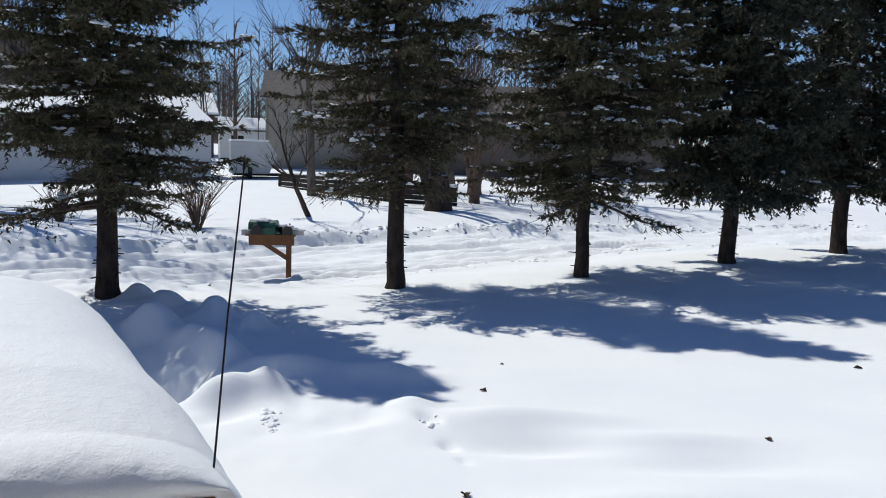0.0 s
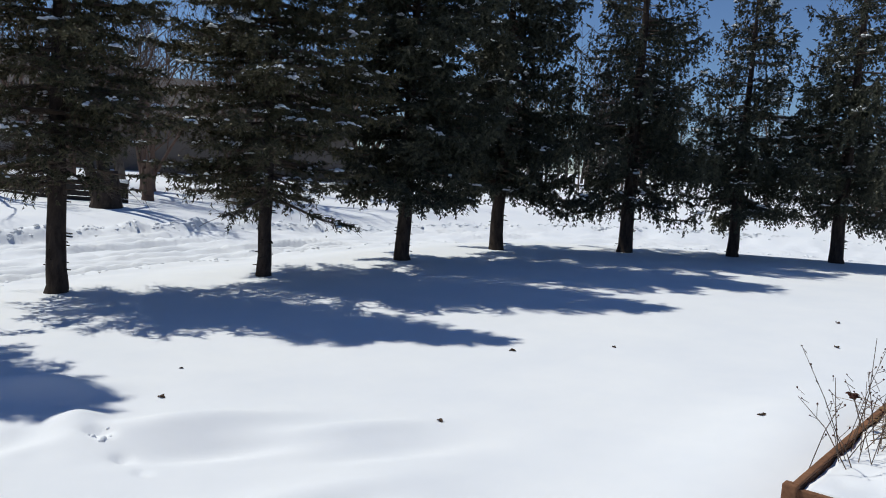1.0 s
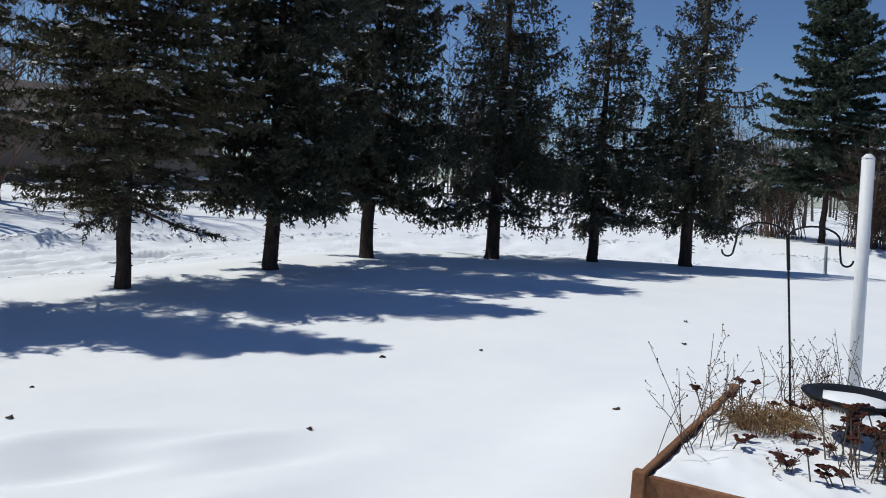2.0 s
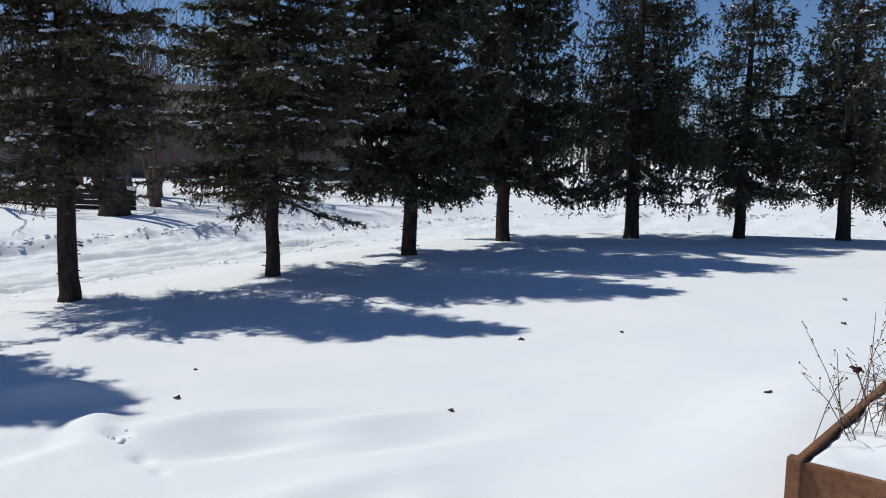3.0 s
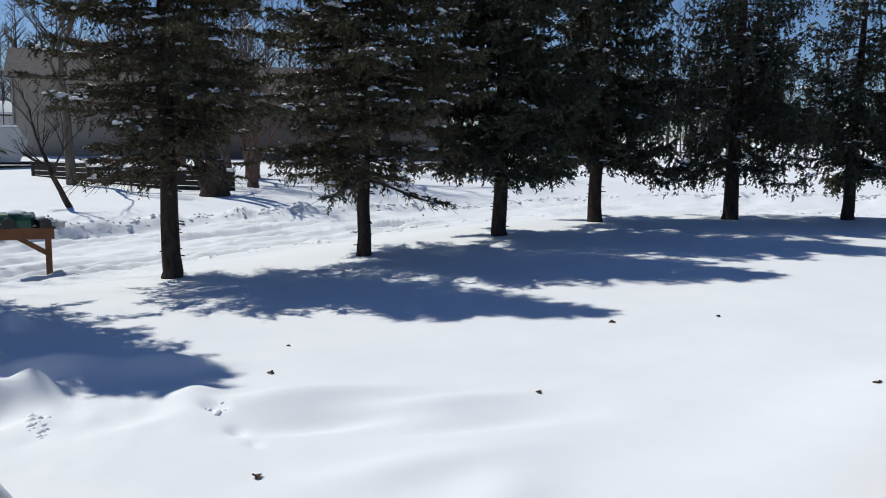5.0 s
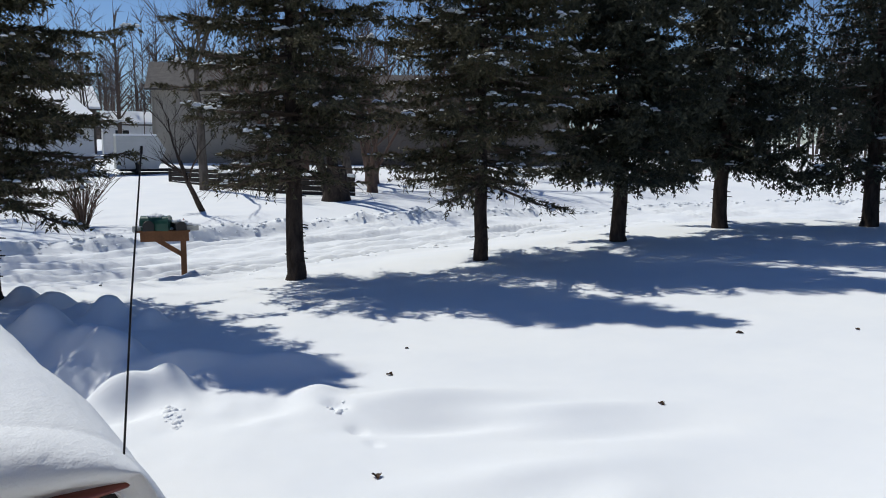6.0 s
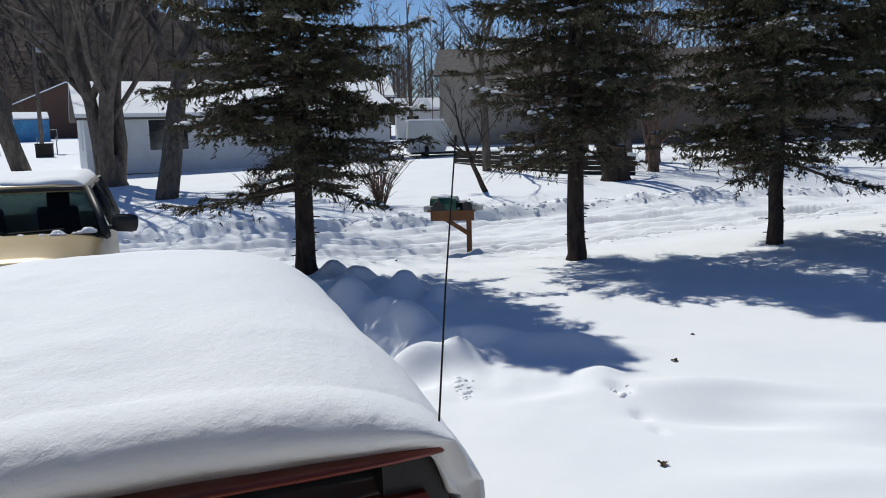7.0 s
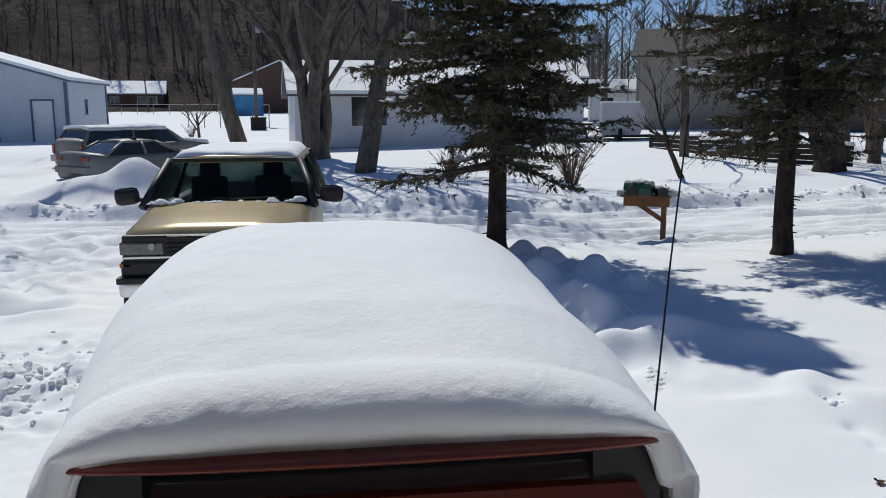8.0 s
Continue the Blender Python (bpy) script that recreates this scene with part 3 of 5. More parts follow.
def vehicle(name, m, label, paint, L, W, clear, hood_f, hood_r, cowl, belt, w_top, roof, roof_w, y_cowl, y_rf, y_rr, y_rg, tail, wheel_r, y_axles, glass, group="", pillar=None):
    """A car that faces local -y. Heights from its wheels' foot; y along its length."""
    th = thing(name, m, label, "car", group)
    h = L / 2
    w = W / 2

    def sec(y, top, half, crown=0.04):
        return (y, [(half * 0.86, clear), (half, clear + 0.12), (half, top * 0.55), (half * 0.985, top * 0.8), (half * 0.95, top - 0.05), (half * 0.86, top), (half * 0.4, top + crown)])
    st = [sec(-h, hood_f * 0.9, w * 0.86, 0), sec(-h + 0.06, hood_f * 0.97, w * 0.93), sec(-h + 0.2, hood_f, w * 0.985), sec(-h + 0.7, (hood_f * 0.4 + hood_r * 0.6), w),
          sec(y_cowl, cowl, w), sec(y_cowl + 0.4, belt, w), sec(0.3, belt, w), sec(y_rg, belt, w), sec(h - 0.12, tail, w * 0.97), sec(h, tail * 0.94, w * 0.9, 0)]
    part("body", loft(st), paint, th, "", True)
    # greenhouse: roof, pillars, panes
    rw, bw = roof_w / 2, w_top / 2
    zb = cowl - 0.02
    rf = [(y_rf - 0.05, [(rw * 0.97, roof - 0.07), (rw * 0.94, roof - 0.03), (rw * 0.5, roof)]), (y_rf + 0.25, [(rw, roof - 0.07), (rw * 0.97, roof - 0.01), (rw * 0.5, roof + 0.03)]),
          (y_rr - 0.2, [(rw, roof - 0.07), (rw * 0.97, roof - 0.01), (rw * 0.5, roof + 0.03)]), (y_rr, [(rw * 0.97, roof - 0.07), (rw * 0.94, roof - 0.03), (rw * 0.5, roof)])]
    part("roof", loft(rf), paint, th, "", True)
    for s in (-1, 1):
        a = [((s * bw, y_cowl, zb), (s * rw * 0.97, y_rf, roof - 0.04)), ((s * bw, y_rg, belt - 0.02), (s * rw * 0.97, y_rr, roof - 0.04))]
        ym = (y_rf + y_rr) / 2 - 0.1
        a.append(((s * bw, ym, belt - 0.02), (s * rw * 0.98, ym, roof - 0.05)))
        for p, q in a:
            part("pillar", tube([p, Vector(p).lerp(Vector(q), 0.5) + Vector((s * 0.012, 0, 0)), q], [0.05, 0.045, 0.045], 6), pillar or paint, th, "", True)
        part("side_window", slab([(s * bw * 0.995, y_cowl + 0.1, belt), (s * bw * 0.995, y_rg - 0.05, belt), (s * rw * 0.975, y_rr - 0.05, roof - 0.06), (s * rw * 0.975, y_rf + 0.05, roof - 0.06)], 0.01 * s), glass, th)
        for ya in y_axles:
            wheel(th, s * (w - 0.12), ya, wheel_r, 0.22, s)
    ws = part("windshield", slab([(-bw * 0.97, y_cowl, zb), (bw * 0.97, y_cowl, zb), (rw * 0.94, y_rf, roof - 0.05), (-rw * 0.94, y_rf, roof - 0.05)], 0.008), glass, th)
    ws.visible_shadow = False
    part("rear_window", slab([(bw * 0.95, y_rg, belt), (-bw * 0.95, y_rg, belt), (-rw * 0.94, y_rr, roof - 0.05), (rw * 0.94, y_rr, roof - 0.05)], 0.008), glass, th)
    part("cabin_floor", boxed(W * 0.86, y_rg - y_cowl - 0.2, 0.06, pose(0, (y_rg + y_cowl) / 2, belt - 0.12)), SEAT, th)
    for s in (-1, 1):
        bm = boxed(0.46, 0.14, 0.42, pose(s * W * 0.21, y_rf + 0.55, belt - 0.1, 10), 0.05)
        box(bm, 0.26, 0.1, 0.18, pose(s * W * 0.21, y_rf + 0.62, belt + 0.3, 8), 0.04)
        part("seat", bm, SEAT, th, "", True)
    return th


def snow_sheet(nx, ny, fn, thick=0.03, inset=0.0):
    """A snow cap: fn(u, v) -> point, closed by its own underside."""
    V = [fn(2 * i / nx - 1, j / ny) for j in range(ny + 1) for i in range(nx + 1)]
    k = nx + 1
    F = [(j * k + i, j * k + i + 1, (j + 1) * k + i + 1, (j + 1) * k + i) for j in range(ny) for i in range(nx)]
    o = len(V)
    V = V + [Vector((p[0] * (1 - inset), p[1] + inset * 0.7, p[2] - thick)) for p in V]
    F += [(o + b, o + a, o + d, o + c) for a, b, c, d in [(q[0], q[1], q[2], q[3]) for q in F[:nx * ny]]]
    ring = [i for i in range(k)] + [j * k + nx for j in range(1, ny + 1)] + [ny * k + i for i in range(nx - 1, -1, -1)] + [j * k for j in range(ny - 1, 0, -1)]
    for a, b in zip(ring, ring[1:] + ring[:1]):
        F.append((a, a + o, b + o, b))
    return V, F


# ---- the red hatchback under its snow ----
CX, CY, CZ = 0.05, 3.75, -0.15


def red_car():
    th = vehicle("hatchback_car", pose(CX, CY, CZ, 0, 0, 180), "red hatchback buried under a thick smooth cap of snow", RED, 4.1, 1.72, 0.2, 0.82, 0.98, 1.02, 1.0, 1.55, 1.5, 1.2,
                 -0.95, -0.15, 1.83, 1.93, 1.1, 0.31, (-1.25, 1.3), PANE)

    def back(name, data, material, parent, label="", smooth=False):
        ob = part(name, data, material, parent, label, smooth)
        ob.rotation_euler = (0, 0, math.pi)
        return ob
    ys = [1.88, 2.05, 2.3, 2.7, 3.1, 3.4, 3.65, 3.9, 4.2, 4.5]
    zt = [1.515, 1.555, 1.61, 1.655, 1.68, 1.69, 1.66, 1.57, 1.4, 1.22]
    wb = [0.805, 0.825, 0.85, 0.86, 0.87, 0.87, 0.87, 0.86, 0.84, 0.82]
    zb = [1.17, 1.14, 1.12, 1.12, 1.12, 1.12, 1.12, 1.1, 1.02, 0.95]

    def section(y, u):
        t, w, b = np.interp(y, ys, zt), np.interp(y, ys, wb), np.interp(y, ys, zb)
        a = (1 - u) * math.pi / 2
        c, s = math.cos(a), math.sin(a)
        n = 2 / (3.3 if u < 0 else 2.75)
        x = w * math.copysign(abs(c) ** n, c)
        return x - 0.05 * float(smooth01(y, 2.0, 2.8)), b + (t - b) * max(s, 0) ** n

    def lip(x):
        return 1.37 - ((0.16 if x < 0 else 0.12) + 0.02 * noise.noise((x * 40, 1.3, 0))) * float(smooth01(abs(x), 0.72, 0.785)) + 0.006 * noise.noise((x * 6, 0, 0))

    def cap(u, v):
        if v < 0.3:
            s = v / 0.3
            x, z1 = section(1.96, u)
            z0 = min(lip(x), z1)
            y = 1.762 + 0.198 * (1 - math.cos(s * math.pi / 2)) ** 1.3 + 0.04 * (1 - s) ** 8
            y += 0.03 * abs(u) ** 5
            z = z0 + (z1 - z0) * math.sin(s * math.pi / 2) ** 0.95
            rough = float(smooth01(s, 0.3, 0.5))
            lump = 0.006 * noise.noise((x * 12, z * 20, 3.1)) * math.sin(s * math.pi)
            lump += rough * (1 - s ** 3) * (0.003 * noise.noise((x * 45, z * 65, 8.1)) + 0.0045 * noise.noise((x * 95, z * 110, 2.4)))
            return Vector((x - 0.0, y - CY + lump, z - CZ))
        y = 1.96 + (4.5 - 1.96) * ((v - 0.3) / 0.7)
        x, z = section(y, u)
        w = noise.noise((x * 2.2, y * 2.2, 1.7)) * 0.012 + noise.noise((x * 7, y * 16, 5.7)) * 0.005 * (1.3 if x < 0 else 0.5) + noise.noise((x * 30, y * 34, 6.7)) * 0.002
        return Vector((x, y - CY + 0.03 * abs(u) ** 5 * max(0, 1 - (v - 0.3) * 6), z - CZ + w))
    back("roof_snow", snow_sheet(180, 110, cap, 0.05, 0.06), CAR_SNOW, th, "thick rounded cap of white snow", True)

    def hood(u, v):
        y = 4.4 + 1.35 * v
        x = 0.8 * u
        return Vector((x, y - CY, 1.10 - 0.16 * v - 0.1 * abs(u) ** 4 - 0.25 * max(0, v - 0.85) - CZ + 0.02 * noise.noise((x * 2, y * 2, 4))))
    back("hood_snow", snow_sheet(20, 20, hood, 0.12), CAR_SNOW, th, "", True)
    # spoiler over the rear glass
    P = []
    for i in range(17):
        x = -0.75 + 1.5 * i / 16
        bow = 1 - (x / 0.73) ** 2
        P.append((x, 1.81 - 0.05 * bow - CY + 0.05 * abs(x / 0.74) ** 6, 1.347 + 0.012 * bow - 0.012 * abs(x / 0.74) ** 5 - CZ))
    V, F = [], []
    prof = [(0.0, 0.008), (-0.022, 0.005), (-0.027, -0.003), (-0.02, -0.010), (0.16, -0.02), (0.2, 0.01)]
    for x, y, z in P:
        for a, b in prof:
            V.append((x, y + a, z + b))
    k = len(prof)
    for i in range(len(P) - 1):
        for j in range(k):
            F.append((i * k + j, i * k + (j + 1) % k, (i + 1) * k + (j + 1) % k, (i + 1) * k + j))
    F += [tuple(range(k)), tuple(range((len(P) - 1) * k, len(P) * k))]
    back("spoiler", (V, F), RED, th, "glossy red roof spoiler", True)
    # black slabs stand in for the shaded gap under the spoiler's ends
    for s in (-1, 1):
        q = [(s * 0.55, 1.83, 1.14), (s * 0.735, 1.845, 1.14), (s * 0.72, 1.86, 1.325), (s * 0.55, 1.85, 1.335)]
        q = [(x, y - CY, z - CZ) for x, y, z in q]
        back("rear_pillar", slab(q if s > 0 else q[::-1], 0.04), BLACK, th)
    back("rear_glass", slab([(-0.66, 1.84 - CY, 1.21 - CZ), (0.66, 1.84 - CY, 1.21 - CZ), (0.62, 1.96 - CY, 1.36 - CZ), (-0.62, 1.96 - CY, 1.36 - CZ)], 0.02), PANE, th)
    gate = [(-0.70, 1.74, 0.55), (0.70, 1.74, 0.55), (0.72, 1.70, 0.95), (0.69, 1.765, 1.16), (0.66, 1.82, 1.23), (-0.66, 1.82, 1.23), (-0.69, 1.765, 1.16), (-0.72, 1.70, 0.95)]
    V = [(x, y - CY, z - CZ) for x, y, z in gate] + [(x, y - CY + 0.1, z - CZ) for x, y, z in gate]
    F = [(0, 1, 2, 7), (7, 2, 3, 6), (6, 3, 4, 5)] + [(i, i + 8, (i + 1) % 8 + 8, (i + 1) % 8) for i in range(8)] + [(15, 10, 9, 8), (14, 11, 10, 15), (13, 12, 11, 14)]
    hatch = back("tailgate", (V, F), RED, th, "red tailgate panel")
    part("grip", boxed(0.34, 0.03, 0.025, pose(0.0, 1.75 - CY, 1.17 - CZ), 0.008), BLACK, hatch)
    for s in (-1, 1):
        q = [(s * 0.712, 1.76, 0.6), (s * 0.84, 1.86, 0.6), (s * 0.805, 1.92, 1.12), (s * 0.70, 1.80, 1.15)]
        q = [(x, y - CY, z - CZ) for x, y, z in q]
        back("rear_quarter", slab(q if s > 0 else q[::-1], 0.05), RED, th)
        q = [(s * 0.73, 1.752, 0.75), (s * 0.83, 1.84, 0.75), (s * 0.80, 1.88, 1.02), (s * 0.725, 1.785, 1.02)]
        q = [(x, y - CY, z - CZ) for x, y, z in q]
        back("tail_lamp", slab(q if s > 0 else q[::-1], 0.03), TAIL, th, "red tail lamp lens")
    a, b = Vector((0.76 - CX, 1.86 - CY, 1.36 - CZ)), Vector((0.91 - CX, 2.08 - CY, 2.12 - CZ))
    back("antenna", tube([a, a.lerp(b, 0.5) + Vector((-0.004, 0.0, 0)), b], [0.003, 0.0026, 0.0022], 6), IRON, th, "thin black whip antenna")
    back("antenna_tip", tube([b, b + Vector((0.004, 0.006, 0.02))], [0.004, 0.004], 6), IRON, th)
    return th


red_car()

# ---- the gold sport utility vehicle ----


def gold_suv():
    th = vehicle("suv_car", pose(-1.36, 10.8, -0.2), "gold sport utility vehicle with snow on its roof", GOLD, 5.0, 1.94, 0.34, 1.17, 1.23, 1.27, 1.2, 1.97, 1.79, 1.62,
                 -1.25, -0.6, 1.9, 2.3, 1.2, 0.38, (-1.6, 1.5), GLASS, "", BLACK)
    F0 = -2.5
    part("roof_edge", boxed(1.5, 0.07, 0.05, pose(0, -0.63, 1.73), 0.015), BLACK, th)
    part("dashboard", boxed(1.6, 0.4, 0.12, pose(0, -0.95, 1.14), 0.04), SEAT, th)
    part("fascia", boxed(1.8, 0.08, 0.3, pose(0, F0 + 0.0, 0.820), 0.03), BLACK, th)
    part("grille", boxed(0.92, 0.06, 0.2, pose(0, F0 - 0.025, 0.910), 0.02), BLACK, th)
    for i in range(4):
        part("grille_bar", boxed(0.9, 0.03, 0.014, pose(0, F0 - 0.06, 0.935 + 0.045 * i)), IRON, th)
    part("chrome_strip", boxed(1.8, 0.05, 0.03, pose(0, F0 - 0.03, 0.880), 0.01), CHROME, th, "bright chrome strip")
    part("upper_valance", boxed(1.84, 0.12, 0.16, pose(0, F0 - 0.0, 0.700), 0.03), BLACK, th)
    bump = part("bumper", boxed(1.9, 0.2, 0.22, pose(0, F0 - 0.01, 0.480), 0.07), CHROME, th, "pale metal front bumper", True)
    part("bumper_pad", boxed(1.92, 0.18, 0.07, pose(0, F0 - 0.03, 0.630), 0.02), BLACK, bump)
    part("air_dam", boxed(1.84, 0.12, 0.2, pose(0, F0 + 0.02, 0.29), 0.02), BLACK, bump)
    for s in (-1, 1):
        hl = part("headlight", boxed(0.44, 0.08, 0.13, pose(s * 0.7, F0 - 0.02, 0.920), 0.02), LAMP, th, "clear headlamp lens")
        bm = bmesh.new()
        bmesh.ops.create_cone(bm, cap_ends=True, segments=16, radius1=0.045, radius2=0.035, depth=0.04, matrix=pose(s * 0.6, F0 - 0.06, 1.005, 90))
        part("reflector", bm, STEEL, hl)
        part("turn_signal", boxed(0.12, 0.06, 0.05, pose(s * 0.87, F0 - 0.03, 0.790), 0.015), AMBER, th, "amber turn signal")
        bm = boxed(0.28, 0.13, 0.2, pose(s * 1.17, -1.13, 1.27, 0, s * 6), 0.07)
        mi = part("mirror", bm, BLACK, th, "black door mirror", True)
        part("mirror_arm", boxed(0.16, 0.06, 0.05, pose(s * 1.0, -1.1, 1.3), 0.012), BLACK, mi)
        part("wheel_arch", tube([(s * 0.985, -1.6 + 0.47 * math.cos(a), 0.38 + 0.47 * math.sin(a)) for a in np.linspace(0, math.pi, 11)], [0.035] * 11, 6), BLACK, th)
        part("mud_flap", boxed(0.2, 0.03, 0.3, pose(s * 0.9, -1.12, 0.15)), RUBBER, th)
        wp = [(s * 0.1 - 0.1, -1.2, 1.325), (s * 0.3 + 0.25, -1.16, 1.345)]
        part("wiper", tube(wp, [0.012, 0.008], 5), IRON, th)

    def cap(u, v):
        y = -0.52 + 2.44 * v
        x = 0.78 * u
        e = max(0, abs(u) - 0.8) / 0.2
        f = max(0, 0.08 - v) / 0.08
        z = 1.80 + 0.075 * (1 - 0.75 * e * e) * (1 - 0.7 * f * f) + 0.025 * noise.noise((x * 3, y * 2, 7)) - 0.07 * e * e
        return Vector((x, y - 0.03 * math.sin(x * 7), z))
    part("roof_snow", snow_sheet(30, 40, cap, 0.07), SNOW, th, "lumpy layer of snow on the roof", True)
    rng = np.random.default_rng(4)
    for i in range(46):
        x = rng.uniform(-0.9, 0.9)
        w = rng.uniform(0.012, 0.035) if i > 4 else rng.uniform(0.05, 0.08)
        part("snow_lump", blob(rng, (x, -1.26 + rng.uniform(-0.06, 0.05), 1.29), w * 1.4, w, w), SNOW, th, "", True)
    th.rotation_euler = (0, 0, radians(0))
    return th


gold_suv()

# ---- parked cars across the road ----
van = vehicle("suv_car", pose(-7.4, 30.0, gz(-7.4, 30.0) - 0.22, 0, 0, 137), "long grey sport utility vehicle with snow on the roof", TAN, 5.2, 1.9, 0.24, 0.9, 1.0, 1.04, 0.98, 1.75, 1.5, 1.5,
              -1.3, -0.7, 2.2, 2.5, 1.15, 0.36, (-1.6, 1.6), PANE)
part("roof_snow", snow_sheet(14, 24, lambda u, v: Vector((0.78 * u, -0.7 + 2.95 * v, 1.6 - 0.08 * abs(u) ** 4 + 0.02 * noise.noise((u * 2, v * 5, 2)))), 0.1), SNOW, van, "", True)
part("hood_snow", snow_sheet(14, 14, lambda u, v: Vector((0.85 * u, -2.45 + 1.3 * v, 1.06 + 0.1 * v - 0.08 * abs(u) ** 4)), 0.14), SNOW, van, "", True)
for s in (-1, 1):
    part("tail_lamp", boxed(0.14, 0.06, 0.32, pose(s * 0.86, 2.6, 0.66), 0.015), TAIL, van, "red tail lamp lens")
part("bumper", boxed(1.9, 0.16, 0.22, pose(0, 2.62, 0.4), 0.03), GREYBOX, van)
sedan = vehicle("sedan_car", pose(-6.5, 26.7, gz(-6.5, 26.7) - 0.2, 0, 0, 139), "dusty grey sedan parked beside a snow pile", SILVER, 4.7, 1.78, 0.2, 0.78, 0.95, 0.94, 0.9, 1.6, 1.3, 1.2,
                -0.9, -0.1, 1.05, 1.75, 0.98, 0.32, (-1.4, 1.4), PANE)
for s in (-1, 1):
    part("tail_lamp", boxed(0.32, 0.06, 0.13, pose(s * 0.66, 2.34, 0.74), 0.015), TAIL, sedan, "red tail lamp lens")
part("bumper", boxed(1.7, 0.14, 0.2, pose(0, 2.34, 0.38), 0.03), SILVER, sedan)

# ---- mailboxes ----


def mailbox():
    x, y = 5.87, 14.25
    z = gz(x, y)
    th = thing("mailbox_stand", pose(x, y, z + 0.08, 0, 0, -24), "brown timber mailbox stand with boxes capped by snow", "mailbox")
    part("post", boxed(0.1, 0.1, 0.95, pose(0, 0, -0.15), 0.006), WOOD, th, "brown timber post")
    part("beam", boxed(0.84, 0.12, 0.17, pose(-0.32, 0, 0.62), 0.006), WOOD, th, "brown timber beam")
    bm = boxed(0.66, 0.07, 0.08, pose(-0.27, 0, 0.48, 0, 33, 0), 0.005)
    part("brace", bm, WOOD, th)
    part("board", boxed(0.92, 0.34, 0.03, pose(-0.33, 0, 0.80), 0.005), WOOD, th)

    def dome(L, w, h):
        V, F = [], []
        prof = [(-w, 0), (-w, h * 0.5)] + [(w * math.cos(a), h * 0.5 + h * 0.5 * math.sin(a)) for a in np.linspace(math.pi, 0, 9)[1:-1]] + [(w, h * 0.5), (w, 0)]
        for e in (-L / 2, L / 2):
            V += [(a, e, b) for a, b in prof]
        k = len(prof)
        F = [(i, (i + 1) % k, k + (i + 1) % k, k + i) for i in range(k)] + [tuple(range(k)), tuple(range(2 * k - 1, k - 1, -1))]
        return V, F
    for bx, turn, L, w, h, mt, lb in ((-0.47, 78, 0.5, 0.15, 0.26, GREEN, "green plastic mailbox"), (-0.08, 20, 0.34, 0.09, 0.16, BLACK, "black mailbox"), (-0.62, 12, 0.4, 0.09, 0.18, BLACK, "black mailbox")):
        V, F = dome(L, w, h)
        mm = pose(bx, 0, 0.83, 0, 0, turn)
        b = part("box", ([mm @ Vector(v) for v in V], F), mt, th, lb)
        part("box_door", ([mm @ Vector((v[0] * 1.04, -L / 2 - 0.012 if v[1] < 0 else -L / 2 + 0.02, v[2] * 1.03)) for v in V], F), mt, b)
        part("flag", boxed(0.012, 0.05, 0.12, mm @ pose(w + 0.01, 0, h * 0.5)), TAIL, b)
    part("paper_tube", boxed(0.3, 0.14, 0.11, pose(-0.72, -0.03, 0.80), 0.02), GREYBOX, th, "pale grey newspaper tube")
    part("paper_tube", boxed(0.24, 0.14, 0.1, pose(0.16, -0.03, 0.815), 0.02), GREYBOX, th, "pale grey newspaper tube")
    rng = np.random.default_rng(8)
    for cx, cz, w in ((-0.5, 1.07, 0.15), (-0.4, 1.07, 0.12), (-0.1, 0.97, 0.12), (0.08, 0.92, 0.12), (0.2, 0.90, 0.11), (-0.72, 0.9, 0.1), (-0.25, 0.84, 0.1), (-0.3, 0.9, 0.08), (0.0, 0.96, 0.1)):
        part("snow_lump", blob(rng, (cx, 0, cz), w, 0.12, w * 0.45), SNOW, th, "", True)


mailbox()

# ---- bare trees and shrubs ----


def bare_tree(x, y, stems, tall, label, seed, mat=None, levels=4, snow=0, name="bare_tree"):
    """stems: (lean towards, lean amount, radius)."""
    rng = np.random.default_rng(seed)
    th = thing(name, pose(x, y, gz(x, y) - 0.1), label, "tree", "bare trees")
    wood, twigs = [], []

    def grow(p, d, L, r, lev):
        n = 5
        P, Rr = [p], [r]
        for i in range(n):
            d = (d + Vector((rng.normal(), rng.normal(), rng.normal() + 0.35)) * 0.10).normalized()
            p = p + d * (L / n)
            P.append(p)
            Rr.append(r * (1 - 0.45 * (i + 1) / n))
        (wood if lev < 2 else twigs).append(tube(P, Rr, 9 if lev == 0 else 6 if lev == 1 else 4 if lev == 2 else 3))
        if lev >= levels:
            return
        kids = int(rng.integers(3, 5)) if lev == 0 else int(rng.integers(3, 6))
        for k in range(kids):
            s = rng.uniform(0.35, 1.0) if k else 1.0
            i = min(n, max(1, int(s * n)))
            a = rng.uniform(0, 6.283)
            side = Vector((math.cos(a), math.sin(a), rng.uniform(-0.1, 0.5)))
            nd = (d * (0.9 if k else 1.4) + side * rng.uniform(0.5, 0.9)).normalized()
            grow(P[i], nd, L * rng.uniform(0.55, 0.8), Rr[i] * rng.uniform(0.5, 0.72), lev + 1)
    for a, amt, r in stems:
        d = Vector((math.cos(a) * amt, math.sin(a) * amt, 1)).normalized()
        grow(Vector((math.cos(a) * r * 0.9 * (len(stems) > 1), math.sin(a) * r * 0.9 * (len(stems) > 1), 0)), d, tall * 0.42, r, 0)
    if len(stems) > 1:
        rr = stems[0][2]
        wood.append(tube([(0, 0, -0.1), (0, 0, 0.25), (0, 0, 0.7), (0, 0, 1.2)], [rr * 2.5, rr * 2.0, rr * 1.8, rr * 1.3], 12))
    part("trunk", joined(*wood), mat or GREY_BARK, th, "grey furrowed bark", True)
    tagged(part("branch", joined(*twigs), mat or GREY_BARK, th), kind="stuff")
    return th


